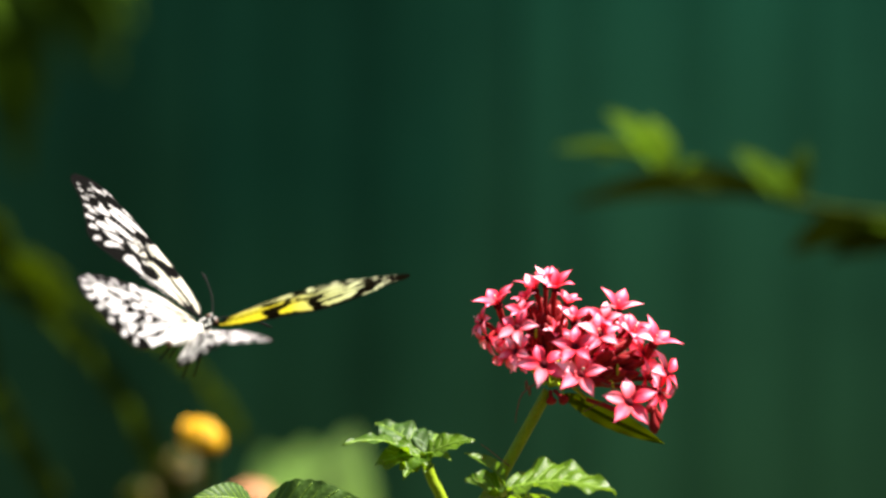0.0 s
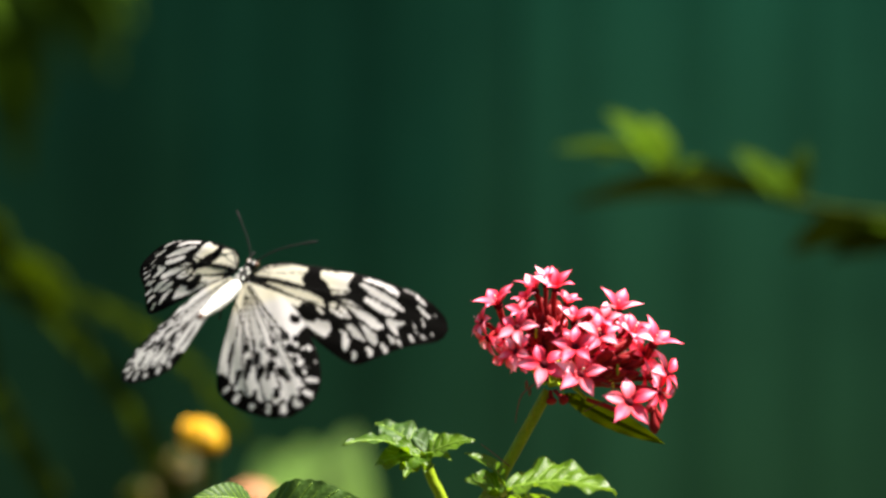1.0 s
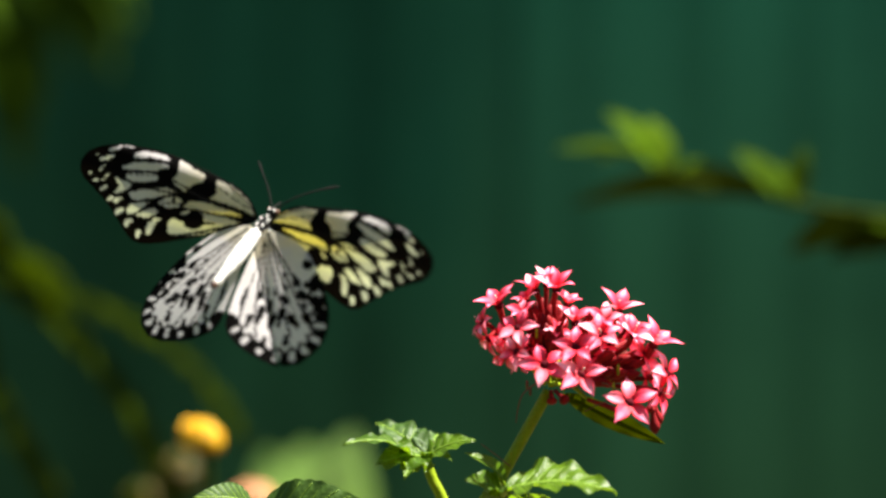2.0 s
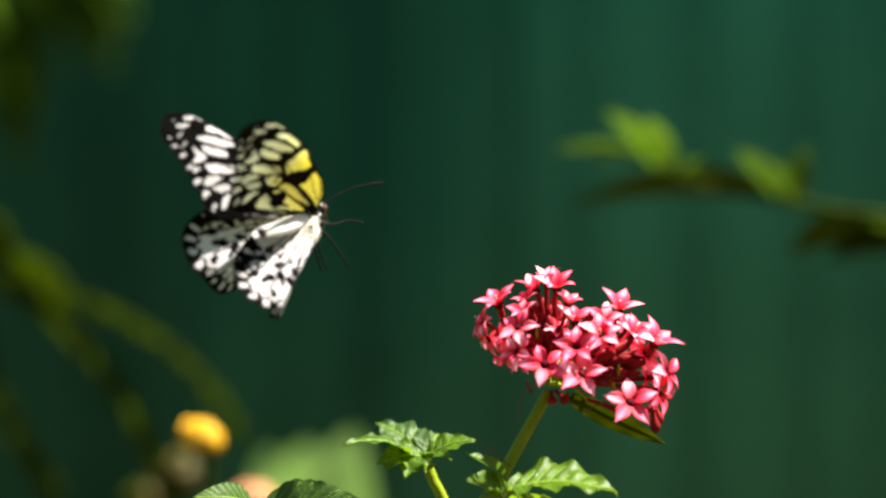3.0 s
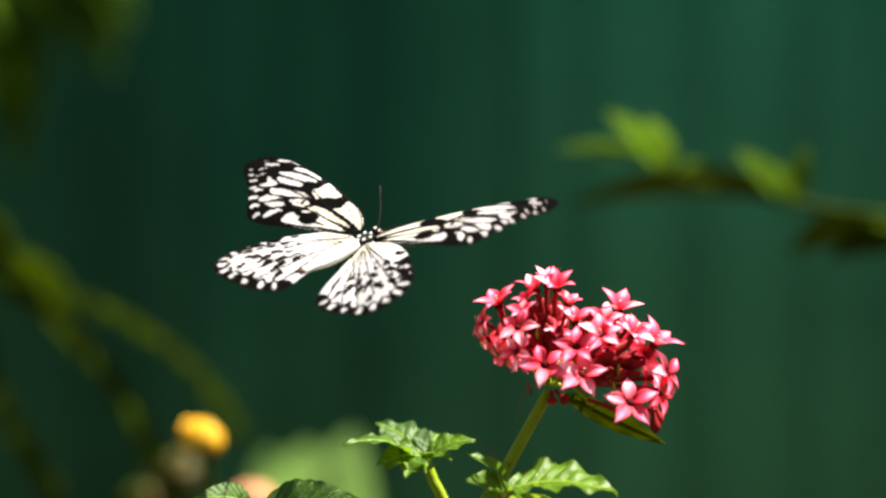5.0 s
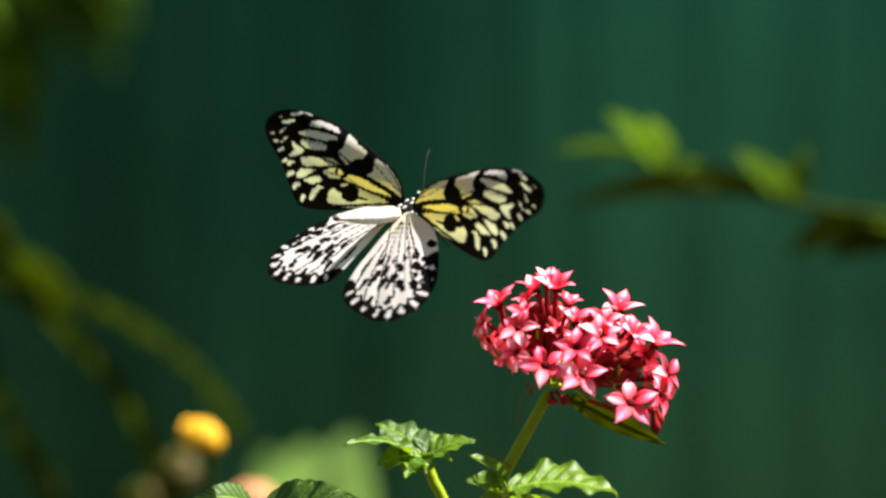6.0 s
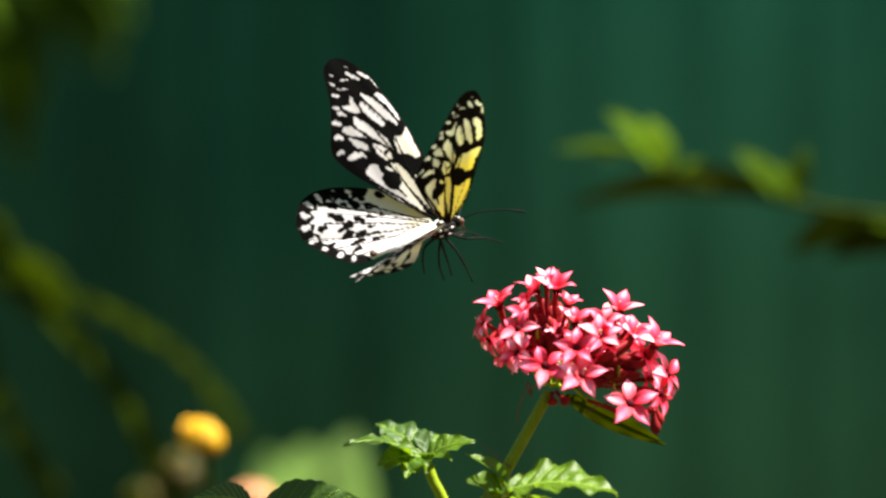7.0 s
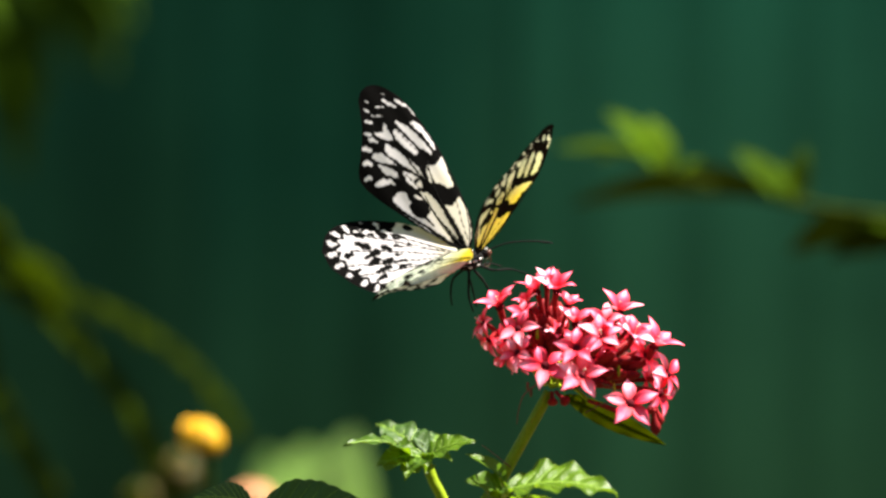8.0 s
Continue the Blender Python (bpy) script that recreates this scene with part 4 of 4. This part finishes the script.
def wing_mesh(name, top, low, areas, spots, bars, marks, side, warm_reach, warm_top, keep=(-99, 99), origin=(0, 0), border=0.0, grow=0.1, size=1.0, nu=260, nv=130):
    """A thin cambered wing; side is -1 for the right one. Pale, black and yellow scales are stored with the mesh."""
    def line(points):
        return [(p.x, p.y) for p in curve_points([(u, v, 0) for u, v in points], 30)]

    def even(pts, n):
        a = np.array(pts)
        s = np.concatenate([[0], np.cumsum(np.hypot(*np.diff(a, axis=0).T))])
        q = np.linspace(0, s[-1], n + 1)
        return np.stack([np.interp(q, s, a[:, 0]), np.interp(q, s, a[:, 1])], 1)

    a, b = even(line(top), nu), even(line(low), nu)
    s = np.linspace(0, 1, nv + 1)[None, :, None]
    uv = (a[:, None] * (1 - s) + b[:, None] * s).reshape(-1, 2)
    u, v = uv[:, 0], uv[:, 1]

    # outlines wander a little
    uu = u + 0.13 * np.sin(0.9 * v + 0.35 * u) * np.sin(0.5 * u + 1.0) + 0.10 * np.sin(2.3 * v - 1.1 * u)
    vv = v + 0.12 * np.sin(0.62 * u + 0.5 * v) + 0.10 * np.sin(1.9 * u + 0.9 * v)

    def strokes(caps, soft=6.0):
        total = np.zeros(len(u))
        for x0, y0, r0, x1, y1, r1 in caps:
            dx, dy = x1 - x0, y1 - y0
            t = np.clip(((uu - x0) * dx + (vv - y0) * dy) / max(1e-6, dx * dx + dy * dy), 0, 1)
            total += np.exp(-soft * np.clip(np.hypot(uu - x0 - t * dx, vv - y0 - t * dy) - (r0 + (r1 - r0) * t), -9, 9))
        return -np.log(total + 1e-30) / soft

    def patches(outlines):
        best = np.full(len(u), 99.0)
        for points in outlines:
            ring = line(list(points) + [points[0]])[:-1:6]
            away, inside = np.full(len(u), 99.0), np.zeros(len(u), bool)
            for (x0, y0), (x1, y1) in zip(ring, ring[1:] + ring[:1]):
                dx, dy = x1 - x0, y1 - y0
                t = np.clip(((uu - x0) * dx + (vv - y0) * dy) / max(1e-9, dx * dx + dy * dy), 0, 1)
                away = np.minimum(away, np.hypot(uu - x0 - t * dx, vv - y0 - t * dy))
                if y0 != y1:
                    inside ^= ((y0 > vv) != (y1 > vv)) & (uu < x0 + (vv - y0) / (y1 - y0) * dx)
            best = np.minimum(best, np.where(inside, -away, away))
        return best

    ripple = 0.20 * np.sin(1.9 * u + 1.3 * v) * np.sin(1.1 * u - 2.3 * v) + 0.10 * np.sin(5.3 * u) * np.sin(4.7 * v + u)
    d = np.full(len(u), 99.0)
    if areas:
        d = np.minimum(d, patches(areas))
    if spots:
        d = np.minimum(d, strokes(spots))
    d = d - grow + ripple
    if border:
        # all the wing is pale but for a dark border along its outer margin, with a row of pale spots in it
        rim = np.concatenate([a[a[:, 0] > 24], b[b[:, 0] > 28.5][::-1]])
        along = np.concatenate([[0], np.cumsum(np.hypot(*np.diff(rim, axis=0).T))])
        away, place = np.full(len(u), 99.0), np.zeros(len(u))
        for (x, y), q in zip(rim[::2], along[::2]):
            r = np.hypot(uu - x, vv - y)
            place = np.where(r < away, q, place)
            away = np.minimum(away, r)
        step = along[-1] / 10
        phase = place / step * 2 * np.pi
        d = np.minimum(d, border + 0.15 - 0.75 * np.cos(phase) - away)
        pearl = np.hypot((((place / step) % 1) - 0.5) * step / 1.05, (away - 2.7) / 1.6) - 1.0
        d = np.minimum(d, pearl + 1.6 * ripple)
    d = np.maximum(d, -strokes(marks) + ripple)
    if bars:
        d = np.maximum(d, -patches(bars) + ripple)
    pale = np.clip(0.5 - d / 0.30, 0, 1)
    warm = np.clip(1.45 - u / warm_reach, 0, 1) * np.clip(0.85 + (v + warm_top) / 30, 0, 1)
    span = u.max()
    u, v = u * size, v * size
    z = camber(u, v, span)
    co = np.stack([v - origin[0], side * u, z - origin[1]], 1) * 0.001
    k = nv + 1
    i, j = np.meshgrid(np.arange(nu), np.arange(nv), indexing="ij")
    q = (i * k + j).reshape(-1)
    faces = np.stack([q, q + k, q + k + 1, q + 1], 1)
    middle = v[faces].mean(1)
    faces = faces[(middle > keep[0]) & (middle < keep[1])]
    if side > 0:
        faces = faces[:, ::-1]
    me = bpy.data.meshes.new(name)
    me.from_pydata(co.tolist(), [], faces.tolist())
    me.materials.append(WING)
    me.polygons.foreach_set("use_smooth", [True] * len(faces))
    for key, values in (("pale", pale), ("warm", warm)):
        at = me.attributes.new(key, "FLOAT", "POINT")
        at.data.foreach_set("value", values.astype(np.float32))
    me.update()
    return me


def vein_mesh(pts, side, span):
    """A raised black vein: a fine tapering rod on the wing's upper face."""
    bm = bmesh.new()
    p = [Vector((v, side * u, camber(u, v, span) + 0.03)) * 0.001 for u, v in pts]
    rod(bm, curve_points(p, 6), [0.0002, 0.00008], 5)
    return mesh_of("vein", bm, BLACK)


def build_butterfly():
    body = thing("butterfly", pose(0, 0, 1), "white and black butterfly with yellow tinged wings flying to the flower", "butterfly")
    bm = bmesh.new()
    blob(bm, (0.3e-3, 0, -1.2e-3), (5.8e-3, 2.3e-3, 3.1e-3), None, 14, 18, 0.06)
    thorax = part("thorax", bm, BLACK, body)
    for k, (x, y, z, s) in enumerate([(2, 1.2, 1.3, 1.0), (2, -1.2, 1.3, 1.0), (-1, 1.0, 1.6, 1.1), (-1, -1.0, 1.6, 1.1), (3.6, 0, 1.3, 0.8), (0, 2.2, -0.8, 1.2), (0, -2.2, -0.8, 1.2), (2.6, 1.9, -0.6, 1.0), (2.6, -1.9, -0.6, 1.0), (-2.5, 1.9, -0.6, 1.0), (-2.5, -1.9, -0.6, 1.0), (-2.8, 0, 1.6, 1.0), (1.5, 1.9, -2.4, 1.3), (1.5, -1.9, -2.4, 1.3), (-1.5, 1.7, -2.6, 1.3), (-1.5, -1.7, -2.6, 1.3), (3.8, 1.2, -2.0, 1.0), (3.8, -1.2, -2.0, 1.0), (0, 0, -4.1, 1.2), (-3.6, 1.2, -1.6, 1.0), (-3.6, -1.2, -1.6, 1.0)]):
        bm = bmesh.new()
        blob(bm, (x * 1e-3, y * 1e-3, z * 1e-3), (0.75e-3 * s, 0.32e-3, 0.36e-3), None, 6, 10, 0.1)
        part("tuft", bm, FUR, thorax)
    bm = bmesh.new()
    blob(bm, (6.9e-3, 0, -0.2e-3), (1.9e-3, 1.7e-3, 1.7e-3), None, 10, 14)
    head = part("head", bm, BLACK, body)
    for sgn in (1, -1):
        bm = bmesh.new()
        blob(bm, (7.4e-3, sgn * 1.35e-3, 0), (1.0e-3, 0.7e-3, 1.1e-3), None, 8, 12)
        part("eye", bm, BROWN, head)
        bm = bmesh.new()
        blob(bm, (6.6e-3, sgn * 0.8e-3, 1.4e-3), (0.5e-3, 0.4e-3, 0.3e-3), None, 5, 8)
        part("tuft", bm, FUR, head)
        pts = curve_points([(8e-3, sgn * 0.7e-3, 0.8e-3), (13e-3, sgn * 4.4e-3, 2.6e-3), (18.5e-3, sgn * 9.2e-3, 3.0e-3), (24e-3, sgn * 13.6e-3, 2.0e-3)], 8)
        bm = bmesh.new()
        rod(bm, pts, [0.23e-3] * 17 + [0.25e-3, 0.27e-3, 0.31e-3, 0.35e-3, 0.38e-3, 0.36e-3, 0.28e-3, 0.14e-3], 6)
        part("antenna", bm, BLACK, head)
    bm = bmesh.new()
    rod(bm, [Vector((8.3e-3 + 1.9e-3 * math.sin(a) * (1 - a / 14), 0, -1.6e-3 - 1.9e-3 + 1.9e-3 * math.cos(a) * (1 - a / 14))) for a in (i * 0.4 for i in range(20))], [0.16e-3, 0.1e-3], 5)
    part("proboscis", bm, BROWN, head)
    # abdomen in segments, carried on its own hinge
    bm = bmesh.new()
    n = 40
    pts = [Vector((-25.5e-3 * i / n, 0, -0.4e-3 * math.sin(i / n * 3))) for i in range(n + 1)]
    rad = [2.0e-3 * (0.55 + 0.62 * math.sin(min(1, i / n * 1.05 + 0.12) * math.pi) ** 0.8) * (1 + 0.045 * math.cos(i / n * 9 * 2 * math.pi)) if i < n else 0.5e-3 for i in range(n + 1)]
    rod(bm, pts, rad, 14)
    abdomen = part("abdomen", bm, FUR, body, "white furry abdomen", pose(-3.5e-3, 0, 0.2e-3))
    bm = bmesh.new()
    blob(bm, (-25.6e-3, 0, -0.1e-3), (1.3e-3, 1.1e-3, 1.1e-3), None, 6, 10)
    part("abdomen_tip", bm, BROWN, abdomen, "brown abdomen tip")
    # six legs: hip, knee, foot in millimetres
    for sgn in (1, -1):
        for hip, knee, shin, foot in (((3.4, 1.0, -3.4), (8.0, 3.0, -5.4), (14.5, 4.4, -6.4), (21.5, 5.4, -9.4)), ((0.6, 1.2, -4.0), (3.2, 3.0, -8.0), (6.2, 4.0, -13.5), (8.8, 4.8, -19.5)),
                                      ((-1.6, 1.2, -3.8), (-4.2, 3.2, -6.8), (-4.6, 3.8, -11.5), (-3.2, 4.4, -16.0))):
            bm = bmesh.new()
            pts = curve_points([Vector((x, sgn * y, z)) * 1e-3 for x, y, z in (hip, knee, shin, foot)], 7)
            rod(bm, pts, [0.42e-3] * 7 + [0.35e-3] * 8 + [0.26e-3] * 7, 6)
            part("leg", bm, BLACK, body)
    wings = {}
    for side, tag in ((-1, "right"), (1, "left")):
        fore = part("forewing", wing_mesh("forewing", FORE_TOP, FORE_LOW, F_BASAL + F_DISCAL + F_OUTER, F_SPOTS, F_BARS, F_DOTS + F_VEINS, side, 56, 8, grow=-0.3, size=0.92), None, body)
        hind = part("hindwing", wing_mesh("hindwing", HIND_TOP, HIND_LOW, (), (), (), H_MARKS + H_VEINS, side, 15, 10, (HINGE - 0.1, 99), border=4.9, size=0.96), None, body)
        inner = part("inner_lobe", wing_mesh("inner_lobe", HIND_TOP, HIND_LOW, (), (), (), H_MARKS + H_VEINS, side, 15, 10, (-99, HINGE + 0.1), (HINGE, camber(20, HINGE, 47)), border=4.9, size=0.96), None, hind)
        for wing, span, veins in ((fore, 64, ([(1, 0.3), (14, -0.2), (24, 0.6), (31, 2.8)], [(1, -0.4), (12, -3.4), (22, -3.6)], [(1, -0.8), (12, -8.6), (24, -13.4)], [(1, 1), (8, 5.0), (20, 7.9), (34, 8.7)])),
                                  (hind, 47, ([(1, 0.5), (16, 2.2), (34, 4.4)], [(1, 1.0), (14, 4.6), (32, 10.4)], [(1, HINGE + 0.1), (20, HINGE), (38, HINGE)]))):
            for pts in veins:
                part("vein", vein_mesh(pts, side, span), None, wing)
        wings[tag] = (fore, hind, inner)
    return body, wings, abdomen


BUTTERFLY, WINGS, ABDOMEN = build_butterfly()


# ---- what moves ----
def flight(x, z, y, yaw, pitch, roll):
    """The butterfly's pose: millimetres across and above the lens axis on the line of sight, and beyond the flower; degrees."""
    return Matrix.Translation(spot(x * 0.1, z * 0.1, y * 0.001)) @ pose(0, 0, 0, 0, 0, yaw) @ pose(0, 0, 0, 0, -pitch, 0) @ pose(0, 0, 0, roll, 0, 0)


def stroke(side, hind, flap, sweep, twist):
    """A wing's pose on the body: flap lifts it, sweep brings it forward, twist turns it about its own length."""
    x, z = (-1.75e-3, 0.5e-3) if hind else (1.4e-3, 1.05e-3)
    return Matrix.Translation((x, side * 2.1e-3, z)) @ pose(0, 0, 0, side * flap, 0, 0) @ pose(0, 0, 0, 0, 0, -side * sweep) @ pose(0, 0, 0, 0, twist, 0)


def lobe(fold):
    """The pose of a hindwing's inner lobe on its wing: fold lifts it about its hinge vein."""
    return Matrix.Translation((HINGE * 0.001, 0, camber(20, HINGE, 47) * 0.001)) @ pose(0, 0, 0, 0, fold, 0)


def motions():
    rows_fly = [(0, -74.75, -23.95, -59.59, 69.58, 14.39, 38.92), (0.2, -70.91, -25.69, -63.56, 63.1, 17.69, 35.79), (0.5, -66.96, -22.05, -69.51, 67.87, 30.64, 31.1), (0.7, -64.55, -18.31, -67.8, 61.43, 35.56, 28.43), (1, -62.58, -9.2, -65.23, 59.77, 36.44, 25.44), (1.2, -61.32, -4.52, -65.14, 60.23, 39.46, 26.14), (1.5, -59.78, 1, -64.99, 62.92, 38.99, 29.69), (1.7, -58.58, 4.62, -64.57, 64.62, 36.97, 28.27), (2.25, -53.38, 7.63, -62.16, 50.92, 35.84, 12.09), (2.52, -49.46, 9.02, -60.98, 54.17, 27.3, 6), (2.8, -45.57, 10.43, -59.75, 57.23, 18.71, -0.1), (3, -41.4, 10.28, -56.62, 64.13, 18.52, -2.77), (3.5, -36.93, 8.94, -47.64, 55.61, 13.26, -4.6), (4, -32.26, 8.06, -34.98, 62.2, 5.94, -4.07), (4.2, -29.79, 7.19, -31.56, 67.37, 12.58, 2.98), (4.35, -28.25, 5.23, -29, 63, 12.32, 15.26), (4.5, -26.7, 3.28, -26.44, 58.63, 12.05, 27.54), (4.7, -25.85, 1.67, -21.02, 51.95, 12.25, 40.96), (5.1, -24.22, 3.36, -19.12, 46.5, 26.29, 28.9), (5.45, -18.74, 7.94, -17.55, 40.11, 31.32, 23.96), (5.8, -13.75, 11.62, -15.97, 36.71, 31.36, 18.03), (6, -11.5, 12.54, -14.14, 32.82, 33.16, 21.52), (6.5, -6.37, 12.24, 5.12, 40.75, 8.63, 8.71), (6.75, -3.43, 9.71, 4.08, 41.56, 10.86, 10.91), (7, -0.48, 7.18, 3.03, 42.38, 13.09, 13.12), (7.5, 3.97, 2.93, 3.06, 47.86, 9.49, 5.43), (8, 8.4, -2.57, 1.91, 47.07, 12.96, 12.52)]
    walk(BUTTERFLY, [(t, flight(*r)) for t, *r in rows_fly])
    walk(ABDOMEN, [(t, pose(-3.5e-3, 0, 0.2e-3, 0, a, 0)) for t, a in [(0, 8), (0.2, 8), (0.5, 9), (0.7, 11.47), (1, 18.18), (1.2, 15.62), (1.5, 3.28), (1.7, -6.84), (2.25, 7.58), (2.52, 7.27), (2.8, 7), (3, 8), (3.5, 8), (4, 7), (4.2, 6), (4.35, 4), (4.5, 2), (4.7, -4), (5.1, 8.86), (5.45, 21.61), (5.8, 28.36), (6, 32.28), (6.5, 5.61), (6.75, 0.31), (7, -5), (7.5, -5), (8, -5)]])
    walk(WINGS["right"][0], [(t, stroke(-1, False, *r)) for t, *r in [(0, 48.9, 23.35, 23.82), (0.2, 49.53, 7.02, 17.91), (0.5, 27.47, 7.02, 4.54), (0.7, 8.59, 9.33, -2.52), (1, -8.71, 19.8, -23.12), (1.2, -8.86, 17.59, -31.52), (1.5, 0.92, 14.78, -52.62), (1.7, 8.68, 5.79, -68.32), (2.25, 26.68, -20.21, -21.74), (2.52, 45.93, -32.29, -1.64), (2.8, 64.67, -44.21, 18.84), (3, 77.85, -46.86, 31.49), (3.5, 50.1, -48.72, 11.79), (4, 24.79, -31.85, 19.55), (4.2, 35.43, -25.44, 19.05), (4.35, 45.15, -13.89, 14.67), (4.5, 54.88, -2.33, 10.29), (4.7, 64.37, 20.46, 5), (5.1, 20.85, 28.85, -8.39), (5.45, 0.77, 21.7, -29.35), (5.8, 9.69, 11.55, -54.31), (6, 21.35, 8.36, -50.13), (6.5, 41.31, -13.58, -19.44), (6.75, 52.48, -14.24, -11.49), (7, 63.66, -14.9, -3.54), (7.5, 53.41, -12.15, 2.92), (8, 57.17, -4.57, -7.09)]])
    walk(WINGS["right"][1], [(t, stroke(-1, True, *r)) for t, *r in [(0, 54.85, -53.61, 17.98), (0.2, 42.71, -48.79, 10.36), (0.5, 23.49, -55.55, -2.58), (0.7, 6.93, -51.62, -15.08), (1, -25.9, -42.72, -38.83), (1.2, -36.55, -38.06, -36.36), (1.5, -48.52, -26.06, -41.16), (1.7, -49.97, -24.08, -47.43), (2.25, 32.97, -75.77, -25.81), (2.52, 79.3, -95.45, -33.13), (2.8, 125.91, -115.46, -40.2), (3, 93.52, -109.46, -50.41), (3.5, 104.28, -110.58, -81.55), (4, 100.51, -117.62, -82.53), (4.2, 112.17, -105.57, -68.08), (4.35, 70.92, -82.29, -46.99), (4.5, 29.67, -59, -25.91), (4.7, 35.18, -48.32, -28.06), (5.1, 10.5, -46.87, -19.8), (5.45, -10.84, -49.22, -14.08), (5.8, -26.18, -49.58, -19.36), (6, -13.8, -52, -20.66), (6.5, -51.9, -54.6, -69.67), (6.75, -44.87, -66.87, -72.35), (7, -37.83, -79.14, -75.04), (7.5, 68.6, -97.29, 44.51), (8, 40.66, -90.17, -6.25)]])
    walk(WINGS["left"][0], [(t, stroke(1, False, *r)) for t, *r in [(0, 5.48, 15.65, 0.57), (0.2, 0.3, 15.13, 5.85), (0.5, -20.98, 29.85, 7.29), (0.7, -31.32, 24.23, -3.57), (1, -39.82, 26.3, -13.87), (1.2, -39.44, 31.14, -21.07), (1.5, -34.37, 29.91, -40.88), (1.7, -26.66, 24.56, -53.42), (2.25, 33.46, -13.28, -28.97), (2.52, 54.98, -29.13, -20.43), (2.8, 76.57, -45.11, -11.53), (3, 68.15, -40.42, -10.43), (3.5, 68.73, -40.69, 6.92), (4, 53.82, -24.42, -4.95), (4.2, 53.83, -22.08, -12.78), (4.35, 34.33, -9.57, -9.15), (4.5, 14.84, 2.93, -5.52), (4.7, -4.87, 10.64, -9.38), (5.1, -12.68, 17.94, -16.74), (5.45, -10.4, 11.32, -29.54), (5.8, 2.89, 6.71, -42.35), (6, 12.59, 0.07, -43.91), (6.5, 52.11, -24.8, -47.3), (6.75, 55.45, -19.39, -29.15), (7, 58.79, -13.98, -11), (7.5, 63.73, -10.65, -18.44), (8, 54.46, -5.22, -26.09)]])
    walk(WINGS["left"][1], [(t, stroke(1, True, *r)) for t, *r in [(0, 9.39, -55.07, 8.54), (0.2, -1.02, -43.38, 9.19), (0.5, -19.14, -31.85, 9.16), (0.7, -34.25, -22.26, 8.81), (1, -51.91, -43.88, -10.21), (1.2, -60.2, -34.37, -15.86), (1.5, -73.12, -41.09, -24.83), (1.7, -70.46, -35.77, -38.25), (2.25, -24.73, -65.34, -27.23), (2.52, -18.26, -70.95, -37.13), (2.8, -12, -76.91, -47.22), (3, -2.14, -71.25, -61.63), (3.5, 66.21, -91.6, -4.58), (4, -8.71, -78.11, -56.05), (4.2, -4.68, -62.85, -36.63), (4.35, -5.9, -59.65, -23.07), (4.5, -7.13, -56.45, -9.51), (4.7, -23.83, -58.26, -10.34), (5.1, -22.38, -55.75, -2.9), (5.45, -23.86, -60.43, -5.51), (5.8, -27.34, -64.12, -21.12), (6, -14.62, -65.61, -13.13), (6.5, -24.2, -55.18, -55.82), (6.75, -5.13, -60.04, -44.87), (7, 13.94, -64.89, -33.91), (7.5, 17.36, -64.13, -41.61), (8, 10.35, -56.4, -26.49)]])
    walk(WINGS["right"][2], [(t, lobe(a)) for t, a in [(0, -34.52), (0.2, -19.42), (0.5, 7.72), (0.7, 1.98), (1, -3.62), (1.2, -0.54), (1.5, 1.09), (1.7, 13.16), (2.25, 56.58), (2.52, 85.26), (2.8, 114), (3, 111), (3.5, 143.76), (4, 152.49), (4.2, 138.32), (4.35, 74.7), (4.5, 11.07), (4.7, 19.87), (5.1, 12.41), (5.45, 1), (5.8, -4.4), (6, 3.05), (6.5, -16.02), (6.75, -80.44), (7, -144.87), (7.5, -139.7), (8, -139.08)]])
    walk(WINGS["left"][2], [(t, lobe(a)) for t, a in [(0, -14.43), (0.2, -12.43), (0.5, -11.43), (0.7, -14.54), (1, -1.21), (1.2, 6.37), (1.5, 17.22), (1.7, 27.74), (2.25, -37.76), (2.52, -54.76), (2.8, -72.26), (3, -59.03), (3.5, -57.91), (4, -45.39), (4.2, -37.31), (4.35, -32.26), (4.5, -27.2), (4.7, -11.19), (5.1, -11.03), (5.45, -3.77), (5.8, 5.49), (6, 1.88), (6.5, 9), (6.75, 20.1), (7, 31.2), (7.5, 22.5), (8, 13.09)]])
    # the plants sway by less than a millimetre
    for plant, share in ((PENTAS, 1.0), (SHOOT, 0.8)):
        home = plant.matrix_basis.translation.copy()
        walk(plant, [(t, Matrix.Translation(home + Vector((dx * share, 0, dz * share)) * 0.001)) for t, dx, dz in
                     ((0.0, -0.3, 0.0), (1.2, -0.25, 0.0), (3.0, 0.0, 0.0), (4.5, 0.0, 0.0), (6.0, 0.1, -0.25), (8.0, 0.1, -0.35))])


motions()
